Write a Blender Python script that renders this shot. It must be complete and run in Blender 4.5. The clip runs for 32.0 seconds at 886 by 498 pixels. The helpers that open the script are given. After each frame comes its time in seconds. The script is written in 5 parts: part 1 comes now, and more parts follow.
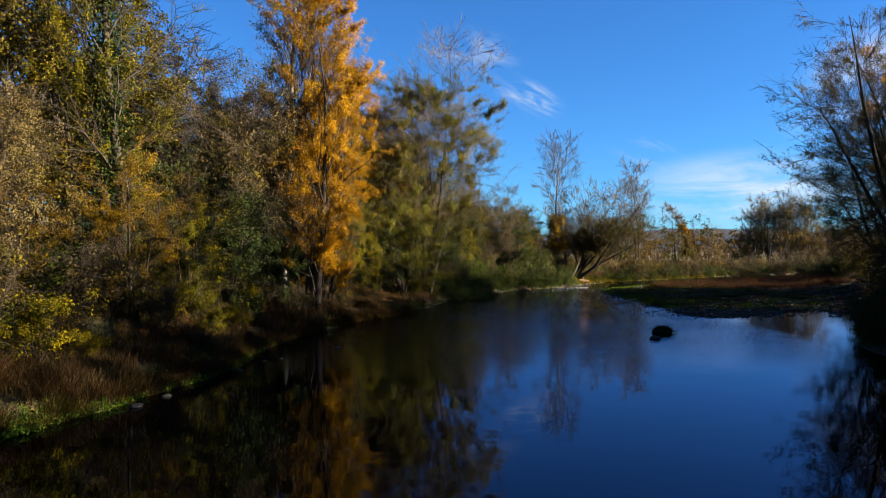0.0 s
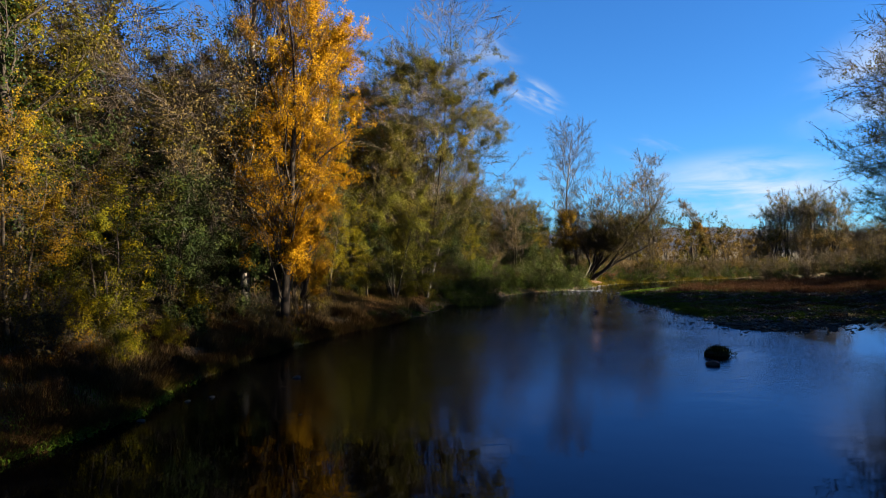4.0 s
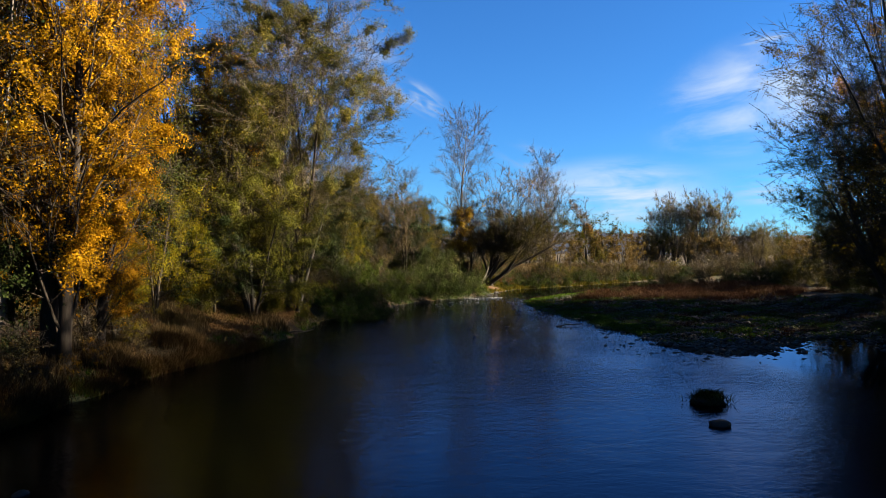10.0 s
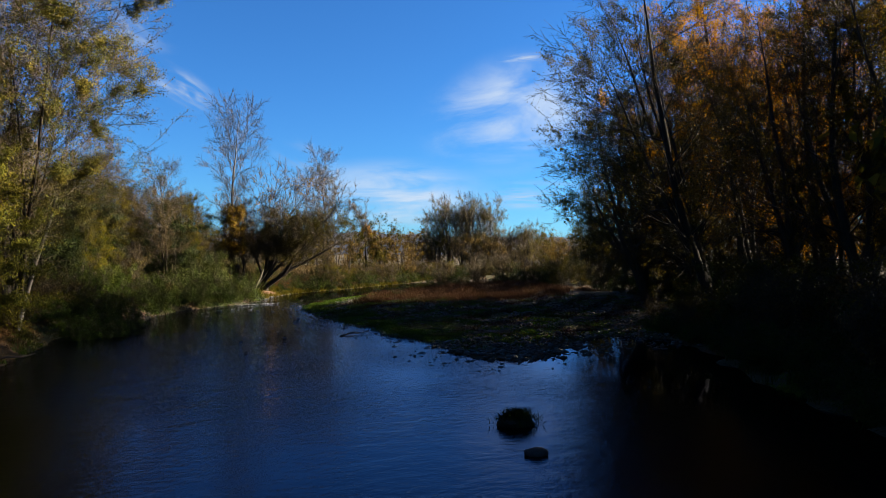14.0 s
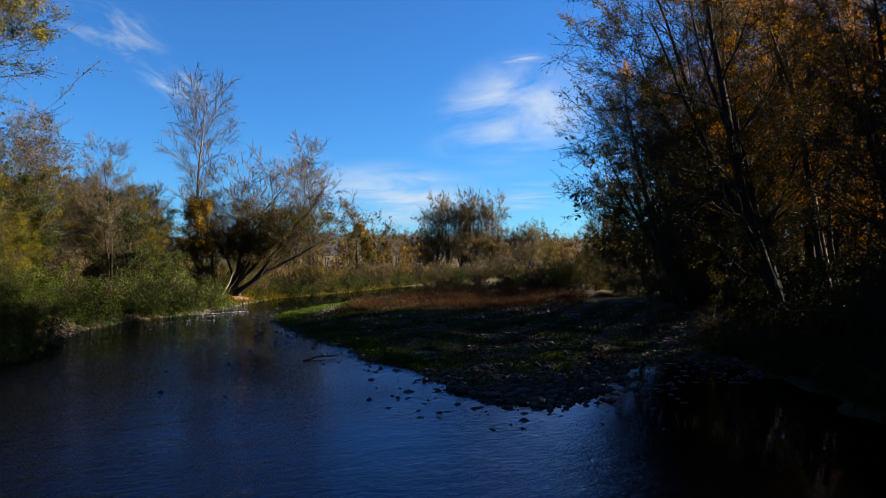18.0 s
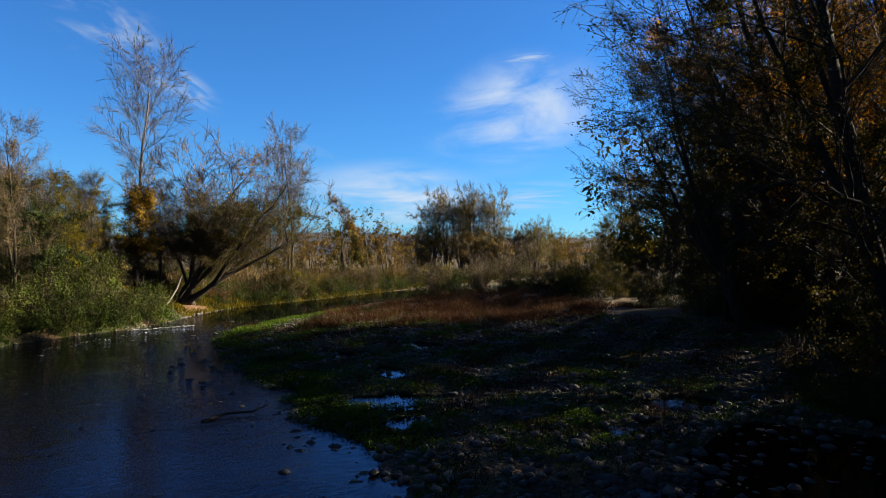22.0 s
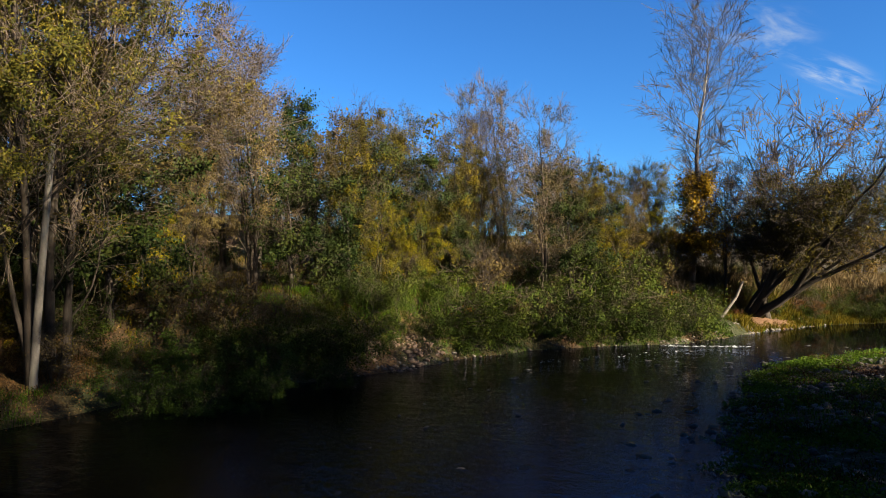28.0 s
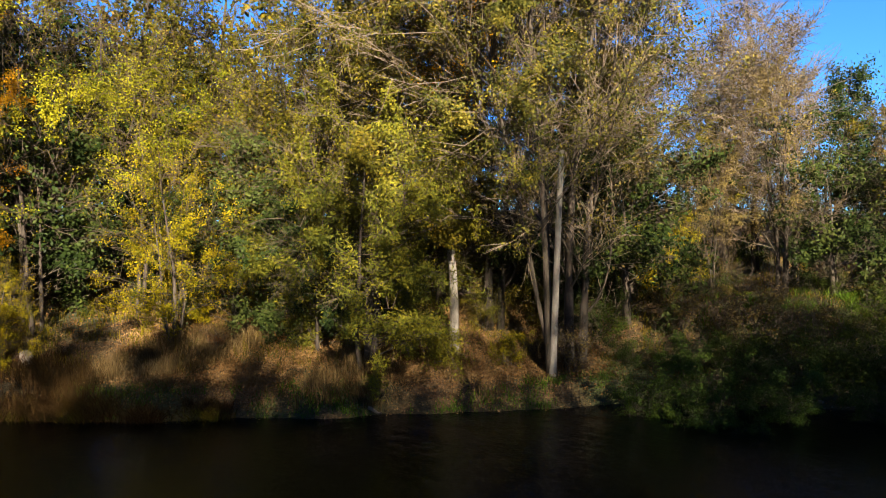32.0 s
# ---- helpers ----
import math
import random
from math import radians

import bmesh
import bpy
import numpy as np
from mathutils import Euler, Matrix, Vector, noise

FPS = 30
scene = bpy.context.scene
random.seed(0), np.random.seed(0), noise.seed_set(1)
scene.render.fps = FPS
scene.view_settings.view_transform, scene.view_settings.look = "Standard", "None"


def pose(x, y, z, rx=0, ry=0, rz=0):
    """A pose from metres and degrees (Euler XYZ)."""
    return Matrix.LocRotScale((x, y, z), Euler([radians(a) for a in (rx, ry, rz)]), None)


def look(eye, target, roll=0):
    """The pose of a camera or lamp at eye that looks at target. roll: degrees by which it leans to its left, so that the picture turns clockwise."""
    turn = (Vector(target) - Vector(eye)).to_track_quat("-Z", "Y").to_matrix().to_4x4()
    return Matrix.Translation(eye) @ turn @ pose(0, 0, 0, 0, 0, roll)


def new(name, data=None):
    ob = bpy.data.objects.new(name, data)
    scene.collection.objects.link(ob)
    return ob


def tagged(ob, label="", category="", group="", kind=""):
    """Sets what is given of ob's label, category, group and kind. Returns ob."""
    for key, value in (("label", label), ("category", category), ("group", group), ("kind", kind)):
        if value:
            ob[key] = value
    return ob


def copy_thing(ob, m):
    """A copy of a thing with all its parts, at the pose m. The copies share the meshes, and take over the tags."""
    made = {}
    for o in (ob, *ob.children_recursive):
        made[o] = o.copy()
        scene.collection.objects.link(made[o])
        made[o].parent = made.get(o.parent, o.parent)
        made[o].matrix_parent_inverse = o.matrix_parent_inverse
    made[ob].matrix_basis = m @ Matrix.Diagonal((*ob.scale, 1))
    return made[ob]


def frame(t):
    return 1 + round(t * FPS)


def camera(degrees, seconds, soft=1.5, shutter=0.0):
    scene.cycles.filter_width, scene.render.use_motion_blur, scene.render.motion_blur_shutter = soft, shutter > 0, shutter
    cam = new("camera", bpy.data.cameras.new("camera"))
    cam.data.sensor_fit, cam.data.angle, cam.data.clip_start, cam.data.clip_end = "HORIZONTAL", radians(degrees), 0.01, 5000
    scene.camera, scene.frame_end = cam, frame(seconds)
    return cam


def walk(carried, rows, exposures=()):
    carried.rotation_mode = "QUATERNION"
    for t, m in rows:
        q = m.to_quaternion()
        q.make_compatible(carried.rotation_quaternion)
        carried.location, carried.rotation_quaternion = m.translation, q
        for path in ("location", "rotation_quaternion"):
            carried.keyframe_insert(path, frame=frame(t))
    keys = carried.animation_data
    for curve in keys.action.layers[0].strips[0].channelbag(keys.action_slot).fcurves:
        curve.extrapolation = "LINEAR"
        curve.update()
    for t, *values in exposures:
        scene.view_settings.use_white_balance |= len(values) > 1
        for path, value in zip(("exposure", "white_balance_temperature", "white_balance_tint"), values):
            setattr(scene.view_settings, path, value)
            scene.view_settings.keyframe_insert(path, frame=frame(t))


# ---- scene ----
cam = camera(65.7, 32.0, soft=0.8)
EXPOSURES = [(0, 3.24), (9, 3.24), (12, 3.06), (24, 3.04), (27, 2.96), (29, 3.42), (30.5, 3.63), (32, 3.73)]
PATH = [
    (0, (0.872, -0.793, 4.963), (0.822, 1.206, 4.974), -0.3),
    (0.5, (0.876, 0.157, 4.952), (0.826, 2.156, 4.961), -0.3),
    (1, (0.961, 1.15, 4.926), (0.909, 3.15, 4.936), -0.3),
    (1.5, (1.032, 2.234, 4.918), (0.977, 4.233, 4.927), -0.2),
    (2, (0.956, 3.455, 4.924), (0.904, 5.454, 4.933), -0.2),
    (2.5, (0.921, 4.63, 4.935), (0.868, 6.629, 4.943), -0.1),
    (3, (0.877, 5.835, 4.952), (0.825, 7.834, 4.96), -0.0),
    (3.5, (0.896, 6.977, 5.012), (0.842, 8.976, 5.017), 0.0),
    (5.5, (1.031, 12.092, 4.995), (0.976, 14.091, 5.001), -0.1),
    (6, (0.978, 13.494, 4.975), (0.924, 15.493, 4.983), 0.0),
    (6.5, (0.932, 14.701, 5.026), (0.88, 16.7, 5.03), 0.2),
    (7, (0.946, 15.77, 5.046), (0.892, 17.769, 5.05), 0.2),
    (7.5, (0.956, 16.678, 5.047), (0.903, 18.677, 5.05), 0.2),
    (8, (0.986, 17.493, 5.004), (0.933, 19.492, 5.009), 0.2),
    (8.5, (1.023, 18.216, 4.967), (0.971, 20.215, 4.974), 0.2),
    (9, (1.06, 18.793, 4.979), (1.074, 20.793, 4.989), 0.3),
    (9.5, (1.011, 19.307, 5.001), (1.149, 21.302, 5.011), 0.2),
    (10, (1.005, 19.76, 5.033), (1.291, 21.739, 5.044), 0.2),
    (10.5, (0.978, 20.2, 5.047), (1.433, 22.147, 5.059), 0.2),
    (11, (0.981, 20.572, 5.066), (1.629, 22.464, 5.079), 0.2),
    (11.5, (0.982, 20.912, 5.072), (1.809, 22.733, 5.086), 0.2),
    (12, (0.967, 21.284, 5.081), (1.866, 23.071, 5.095), 0.1),
    (12.5, (1.039, 21.662, 5.069), (1.937, 23.45, 5.082), 0.0),
    (13, (1.188, 22.265, 5.073), (2.088, 24.051, 5.088), 0.1),
    (13.5, (1.483, 22.936, 5.121), (2.382, 24.723, 5.134), 0.1),
    (14, (1.859, 23.818, 5.145), (2.758, 25.604, 5.159), 0.0),
    (14.5, (2.297, 24.779, 5.131), (3.197, 26.565, 5.145), -0.1),
    (16.5, (4.532, 29.106, 4.957), (5.431, 30.892, 4.976), -0.3),
    (17, (5.229, 30.409, 4.959), (6.129, 32.195, 4.978), -0.1),
    (17.5, (5.859, 31.633, 5.005), (6.76, 33.419, 5.023), 0.0),
    (18, (6.615, 32.94, 5.024), (7.516, 34.725, 5.042), 0.0),
    (18.5, (7.404, 34.243, 5.013), (8.304, 36.029, 5.031), -0.1),
    (19, (8.213, 35.526, 5.048), (9.112, 37.312, 5.066), -0.4),
    (19.5, (8.92, 36.688, 5.07), (9.818, 38.476, 5.087), -0.3),
    (20, (9.616, 37.837, 5.108), (10.513, 39.625, 5.125), -0.4),
    (20.5, (10.355, 39.013, 5.147), (11.251, 40.802, 5.163), -0.3),
    (21, (11.151, 40.261, 5.186), (12.047, 42.049, 5.202), -0.2),
    (21.5, (11.837, 41.352, 5.199), (12.731, 43.141, 5.216), -0.1),
    (22, (12.546, 42.502, 5.237), (13.44, 44.291, 5.253), 0.1),
    (22.5, (13.193, 43.583, 5.305), (14.087, 45.372, 5.319), 0.2),
    (23, (13.915, 44.733, 5.365), (14.806, 46.523, 5.379), 0.4),
    (23.5, (14.589, 45.868, 5.372), (15.48, 47.658, 5.386), 0.5),
    (24, (15.327, 47.004, 5.43), (16.217, 48.795, 5.441), 0.5),
    (24.5, (15.968, 48.09, 5.477), (16.86, 49.88, 5.487), 0.7),
    (26.5, (17.904, 51.802, 5.274), (18.242, 53.773, 5.286), 0.2),
    (27, (18.17, 52.651, 5.222), (18.151, 54.651, 5.231), 0.2),
    (27.5, (18.409, 53.414, 5.196), (18.011, 55.374, 5.208), 0.2),
    (28, (18.798, 54.087, 5.096), (17.981, 55.913, 5.111), 0.1),
    (28.5, (18.951, 54.569, 5.069), (17.806, 56.209, 5.086), 0.2),
    (29, (19.159, 54.992, 5.092), (17.713, 56.374, 5.106), 0.1),
    (29.5, (19.282, 55.443, 5.125), (17.772, 56.755, 5.136), 0.3),
    (30, (19.306, 55.831, 5.112), (17.794, 57.141, 5.124), 0.2),
    (30.5, (19.19, 56.227, 5.096), (17.673, 57.53, 5.11), 0.1),
    (31, (19.006, 56.447, 5.064), (17.365, 57.589, 5.08), 0.1),
    (31.5, (18.899, 56.513, 5.044), (17.116, 57.42, 5.059), -0.1),
    (32, (18.878, 56.551, 5.082), (17.012, 57.272, 5.094), -0.0),
]
walk(cam, [(t, look(eye, target, roll)) for t, eye, target, roll in PATH], EXPOSURES)

# ---- world and sun ----
SUN = Vector((0.985, -0.17, 0.0)).normalized()
SUN_EL = radians(23.0)
world = bpy.data.worlds.new("sky")
scene.world = world
world.use_nodes = True
wn = world.node_tree
wn.nodes.clear()
sky = wn.nodes.new("ShaderNodeTexSky")
sky.sky_type, sky.sun_disc = "NISHITA", False
sky.sun_elevation, sky.sun_rotation = SUN_EL, math.atan2(SUN.x, SUN.y)
sky.air_density, sky.dust_density, sky.ozone_density = 1.0, 0.0, 6.0
bg = wn.nodes.new("ShaderNodeBackground")
bg.inputs["Strength"].default_value = 0.05
wo = wn.nodes.new("ShaderNodeOutputWorld")
deep = wn.nodes.new("ShaderNodeMix")
deep.data_type, deep.blend_type = "RGBA", "MULTIPLY"
deep.inputs["Factor"].default_value = 1.0
deep.inputs[7].default_value = (0.149, 0.301, 0.428, 1)
wn.links.new(sky.outputs[0], deep.inputs[6])
wn.links.new(deep.outputs[2], bg.inputs["Color"])
wn.links.new(bg.outputs[0], wo.inputs["Surface"])

sun_data = bpy.data.lights.new("sun", "SUN")
sun_data.energy, sun_data.angle, sun_data.color = 5.0, radians(0.53), (1.0, 0.88, 0.68)
sun = new("sun", sun_data)
sun.matrix_world = look(Vector((SUN.x * math.cos(SUN_EL), SUN.y * math.cos(SUN_EL), math.sin(SUN_EL))) * 200, (0, 0, 0))

# ---- materials ----


def nodes_of(name):
    m = bpy.data.materials.new(name)
    m.use_nodes = True
    nt = m.node_tree
    nt.nodes.clear()
    out = nt.nodes.new("ShaderNodeOutputMaterial")
    return m, nt, out


def node(nt, kind, **kw):
    n = nt.nodes.new(kind)
    for k, v in kw.items():
        if k in n.inputs:
            n.inputs[k].default_value = v
    return n


def ramp(nt, fac, stops):
    r = nt.nodes.new("ShaderNodeValToRGB")
    el = r.color_ramp.elements
    while len(el) < len(stops):
        el.new(0.5)
    for e, (p, c) in zip(el, stops):
        e.position, e.color = p, (*c, 1)
    nt.links.new(fac, r.inputs["Fac"])
    return r.outputs["Color"]


def leaf_mat(name, cols, through_light=0.25, rough=0.55):
    """Leaves: each one takes its own tone from a ramp, each tree shifts it a little."""
    m, nt, out = nodes_of(name)
    geo = nt.nodes.new("ShaderNodeNewGeometry")
    info = nt.nodes.new("ShaderNodeObjectInfo")
    tex = nt.nodes.new("ShaderNodeTexCoord")
    nz = node(nt, "ShaderNodeTexNoise", Scale=0.5, Detail=4.0, Roughness=0.6)
    nt.links.new(tex.outputs["Object"], nz.inputs["Vector"])
    a = nt.nodes.new("ShaderNodeMath")
    a.operation = "MULTIPLY_ADD"
    a.inputs[1].default_value = 0.42
    nt.links.new(geo.outputs["Random Per Island"], a.inputs[0])
    b = nt.nodes.new("ShaderNodeMath")
    b.operation = "MULTIPLY_ADD"
    b.inputs[1].default_value, b.inputs[2].default_value = 1.6, -0.6
    nt.links.new(nz.outputs["Fac"], b.inputs[0])
    c = nt.nodes.new("ShaderNodeMath")
    c.operation = "MULTIPLY_ADD"
    c.inputs[1].default_value = 0.3
    nt.links.new(info.outputs["Random"], c.inputs[0])
    nt.links.new(b.outputs[0], c.inputs[2])
    nt.links.new(c.outputs[0], a.inputs[2])
    n = len(cols)
    col = ramp(nt, a.outputs[0], [((i + 0.5) / n, tuple(0.27 * v for v in k)) for i, k in enumerate(cols)])
    p = node(nt, "ShaderNodeBsdfPrincipled", Roughness=rough)
    p.inputs["Specular IOR Level"].default_value = 0.02
    t = nt.nodes.new("ShaderNodeBsdfTranslucent")
    mix = nt.nodes.new("ShaderNodeMixShader")
    mix.inputs[0].default_value = through_light
    nt.links.new(col, p.inputs["Base Color"])
    nt.links.new(col, t.inputs["Color"])
    nt.links.new(p.outputs[0], mix.inputs[1])
    nt.links.new(t.outputs[0], mix.inputs[2])
    nt.links.new(mix.outputs[0], out.inputs["Surface"])
    return m


def noisy_mat(name, cols, scale, rough=0.85, bump=0.3, scale2=None, bump_dist=0.05, stretch=(1, 1, 1), spec=0.12):
    """A rough surface with colour at two scales and fine relief, in object space."""
    m, nt, out = nodes_of(name)
    tex = nt.nodes.new("ShaderNodeTexCoord")
    mp = nt.nodes.new("ShaderNodeMapping")
    mp.inputs["Scale"].default_value = stretch
    nt.links.new(tex.outputs["Object"], mp.inputs["Vector"])
    n1 = node(nt, "ShaderNodeTexNoise", Scale=scale, Detail=6.0, Roughness=0.6)
    n2 = node(nt, "ShaderNodeTexNoise", Scale=scale2 or scale * 9, Detail=5.0, Roughness=0.7)
    for n in (n1, n2):
        nt.links.new(mp.outputs[0], n.inputs["Vector"])
    info = nt.nodes.new("ShaderNodeObjectInfo")
    a = nt.nodes.new("ShaderNodeMath")
    a.operation = "MULTIPLY_ADD"
    a.inputs[1].default_value = 0.6
    b = nt.nodes.new("ShaderNodeMath")
    b.operation = "MULTIPLY_ADD"
    b.inputs[1].default_value, b.inputs[2].default_value = 0.25, -0.1
    nt.links.new(info.outputs["Random"], b.inputs[0])
    c = nt.nodes.new("ShaderNodeMath")
    c.operation = "MULTIPLY_ADD"
    c.inputs[1].default_value = 0.5
    nt.links.new(n2.outputs["Fac"], c.inputs[0])
    nt.links.new(b.outputs[0], c.inputs[2])
    nt.links.new(n1.outputs["Fac"], a.inputs[0])
    nt.links.new(c.outputs[0], a.inputs[2])
    k = len(cols)
    col = ramp(nt, a.outputs[0], [(0.22 + 0.6 * i / max(1, k - 1), tuple(0.28 * v for v in q)) for i, q in enumerate(cols)])
    p = node(nt, "ShaderNodeBsdfPrincipled", Roughness=rough)
    p.inputs["Specular IOR Level"].default_value = spec
    nt.links.new(col, p.inputs["Base Color"])
    bm = node(nt, "ShaderNodeBump", Strength=bump, Distance=bump_dist)
    nt.links.new(n2.outputs["Fac"], bm.inputs["Height"])
    nt.links.new(bm.outputs[0], p.inputs["Normal"])
    nt.links.new(p.outputs[0], out.inputs["Surface"])
    return m


GOLD = leaf_mat("gold_leaves", [(0.24, 0.115, 0.006), (0.50, 0.235, 0.008), (0.75, 0.35, 0.010), (0.92, 0.49, 0.016)], 0.42)
AMBER = leaf_mat("amber_leaves", [(0.09, 0.05, 0.006), (0.21, 0.115, 0.008), (0.35, 0.20, 0.010), (0.50, 0.31, 0.014)], 0.3)
YELLOW = leaf_mat("yellow_green_leaves", [(0.035, 0.045, 0.005), (0.12, 0.115, 0.007), (0.28, 0.23, 0.009), (0.48, 0.35, 0.012)], 0.3)
OLIVE = leaf_mat("olive_leaves", [(0.03, 0.033, 0.006), (0.075, 0.070, 0.008), (0.15, 0.122, 0.012), (0.28, 0.20, 0.018)], 0.25)
BACKLIT = leaf_mat("backlit_leaves", [(0.04, 0.036, 0.008), (0.10, 0.082, 0.012), (0.19, 0.14, 0.018), (0.30, 0.19, 0.02)], 0.6)
WILLOW = leaf_mat("willow_leaves", [(0.055, 0.07, 0.014), (0.14, 0.155, 0.024), (0.24, 0.225, 0.024), (0.36, 0.31, 0.03)], 0.28)
GLOW = leaf_mat("orange_leaves", [(0.22, 0.10, 0.006), (0.46, 0.21, 0.008), (0.66, 0.29, 0.008), (0.82, 0.38, 0.012)], 0.65)
EVERGREEN = leaf_mat("evergreen_leaves", [(0.012, 0.022, 0.006), (0.025, 0.042, 0.010), (0.045, 0.065, 0.014), (0.09, 0.105, 0.022)], 0.15, 0.45)
GREEN = leaf_mat("green_leaves", [(0.018, 0.032, 0.006), (0.04, 0.064, 0.010), (0.075, 0.105, 0.014), (0.125, 0.145, 0.018)])
GREY_OLIVE = leaf_mat("grey_olive_leaves", [(0.05, 0.06, 0.016), (0.13, 0.13, 0.026), (0.26, 0.215, 0.032), (0.46, 0.33, 0.04)], 0.3)
FAR_BROWN = leaf_mat("far_brown_leaves", [(0.10, 0.062, 0.018), (0.19, 0.118, 0.03), (0.29, 0.18, 0.042), (0.38, 0.25, 0.055)], 0.3)
IVY = leaf_mat("hanging_ivy_leaves", [(0.015, 0.03, 0.006), (0.03, 0.06, 0.010), (0.06, 0.105, 0.016), (0.11, 0.17, 0.025)], 0.2, 0.45)
DARK = leaf_mat("ivy_leaves", [(0.010, 0.022, 0.006), (0.02, 0.04, 0.010), (0.035, 0.06, 0.014), (0.06, 0.08, 0.02)], 0.2, 0.4)
BROWN = leaf_mat("brown_leaves", [(0.07, 0.05, 0.018), (0.14, 0.098, 0.03), (0.21, 0.15, 0.048), (0.28, 0.21, 0.07)])
RUST = leaf_mat("rust_leaves", [(0.09, 0.03, 0.012), (0.18, 0.065, 0.02), (0.27, 0.11, 0.03), (0.33, 0.17, 0.04)])
LITTER = leaf_mat("fallen_leaves", [(0.11, 0.055, 0.02), (0.21, 0.112, 0.042), (0.32, 0.18, 0.07), (0.44, 0.27, 0.12)], 0.1)
BRACKEN = leaf_mat("withered_grass_blades", [(0.03, 0.016, 0.007), (0.065, 0.034, 0.012), (0.10, 0.056, 0.018), (0.15, 0.09, 0.03)])
STRAW = leaf_mat("dry_grass_blades", [(0.08, 0.05, 0.02), (0.14, 0.09, 0.035), (0.22, 0.145, 0.06), (0.32, 0.23, 0.11)])
WEED = leaf_mat("red_brown_weeds", [(0.035, 0.015, 0.007), (0.075, 0.029, 0.012), (0.115, 0.047, 0.018), (0.15, 0.08, 0.032)])
TAWNY = leaf_mat("tawny_leaves", [(0.10, 0.08, 0.025), (0.20, 0.16, 0.045), (0.31, 0.25, 0.07), (0.40, 0.32, 0.09)], 0.5)
CRESS = leaf_mat("green_water_plants", [(0.04, 0.085, 0.008), (0.08, 0.155, 0.012), (0.14, 0.24, 0.02), (0.22, 0.30, 0.03)])
BARK = noisy_mat("grey_brown_bark", [(0.032, 0.024, 0.017), (0.066, 0.05, 0.037), (0.12, 0.094, 0.07)], 3, 0.9, 0.6, 14, 0.04, (1, 1, 0.25))
PALE = noisy_mat("pale_bark", [(0.08, 0.065, 0.05), (0.24, 0.20, 0.16), (0.48, 0.43, 0.36)], 2.2, 0.85, 0.5, 12, 0.03, (1, 1, 0.35))
TWIG = noisy_mat("twigs", [(0.045, 0.032, 0.022), (0.08, 0.057, 0.04), (0.13, 0.095, 0.066)], 5, 0.9, 0.2)
TWIG_GREY = noisy_mat("grey_twigs", [(0.07, 0.055, 0.046), (0.12, 0.096, 0.082), (0.17, 0.14, 0.12)], 5, 0.9, 0.2)
TWIG_PALE = noisy_mat("pale_twigs", [(0.11, 0.08, 0.055), (0.18, 0.132, 0.092), (0.26, 0.195, 0.14)], 5, 0.9, 0.2)
STONE = noisy_mat("river_stone", [(0.09, 0.075, 0.058), (0.24, 0.205, 0.165), (0.52, 0.46, 0.38)], 2.5, 0.8, 0.5, 20, 0.02)
WET_STONE = noisy_mat("wet_river_stone", [(0.02, 0.018, 0.015), (0.05, 0.044, 0.036), (0.10, 0.086, 0.07)], 2.5, 0.65, 0.5, 20, 0.02, spec=0.2)
RUBBLE = noisy_mat("pale_rubble", [(0.12, 0.07, 0.045), (0.25, 0.165, 0.115), (0.42, 0.31, 0.23)], 2.0, 0.9, 0.5, 16, 0.02)
CLAY = noisy_mat("red_clay", [(0.05, 0.027, 0.013), (0.14, 0.072, 0.035), (0.26, 0.145, 0.075)], 1.4, 0.95, 0.7, 11)
LIME = leaf_mat("lime_yellow_leaves", [(0.07, 0.085, 0.010), (0.20, 0.195, 0.012), (0.38, 0.345, 0.018), (0.52, 0.43, 0.02)], 0.35)

# ---- ground and river ----
LEFT = [(-13.5, -60), (-13.0, -20), (-12.3, 5), (-11.6, 17.6), (-10.2, 22.6), (-9.2, 28), (-9.5, 34), (-8.9, 39), (-8, 43.5), (-6.6, 49),
        (-3.6, 55.5), (-2, 61.9), (-1, 66), (-0.4, 71), (2.2, 76), (4.6, 80), (5.6, 84), (8.5, 89.5), (12, 93), (15.3, 95.5), (18, 100.5),
        (20, 105), (24.8, 112), (35, 120), (54, 137), (75, 146), (130, 152)]
RIGHT = [(24, -60), (23, -20), (21.5, 10), (20.2, 30), (21.2, 34.5), (22.8, 37.6), (27, 45), (30.6, 50), (32.5, 55), (30.5, 57.5), (26, 55.2),
         (22, 52.4), (20.3, 51.3), (18.8, 53), (18.6, 56), (19.2, 60.5), (18.3, 64), (19.3, 68), (18.2, 71), (18.2, 78.5), (19.2, 86.5),
         (21.4, 91.5), (25.6, 97), (30.5, 102), (37.5, 110.7), (46, 117.3), (58, 125), (75, 133), (130, 140)]
POOLS = [(24.2, 76.2, 1.9, 1.5), (26.4, 80.2, 1.7, 1.4), (29.2, 78.0, 1.9, 2.8), (30.8, 60.5, 2.0, 1.2), (22.0, 65.2, 2.0, 1.4), (24.4, 70.6, 1.0, 1.8), (26.8, 58.2, 1.6, 0.9), (21.2, 61.6, 1.3, 0.9)]


def seg_dist(px, py, line):
    best = np.full(px.shape, 1e9)
    for (ax, ay), (bx, by) in zip(line[:-1], line[1:]):
        dx, dy = bx - ax, by - ay
        t = np.clip(((px - ax) * dx + (py - ay) * dy) / (dx * dx + dy * dy), 0, 1)
        best = np.minimum(best, np.hypot(px - ax - t * dx, py - ay - t * dy))
    return best


def inside(px, py, ring):
    c = np.zeros(px.shape, bool)
    for (ax, ay), (bx, by) in zip(ring, ring[1:] + ring[:1]):
        if ay != by:
            c ^= ((ay > py) != (by > py)) & (px < (bx - ax) * (py - ay) / (by - ay) + ax)
    return c


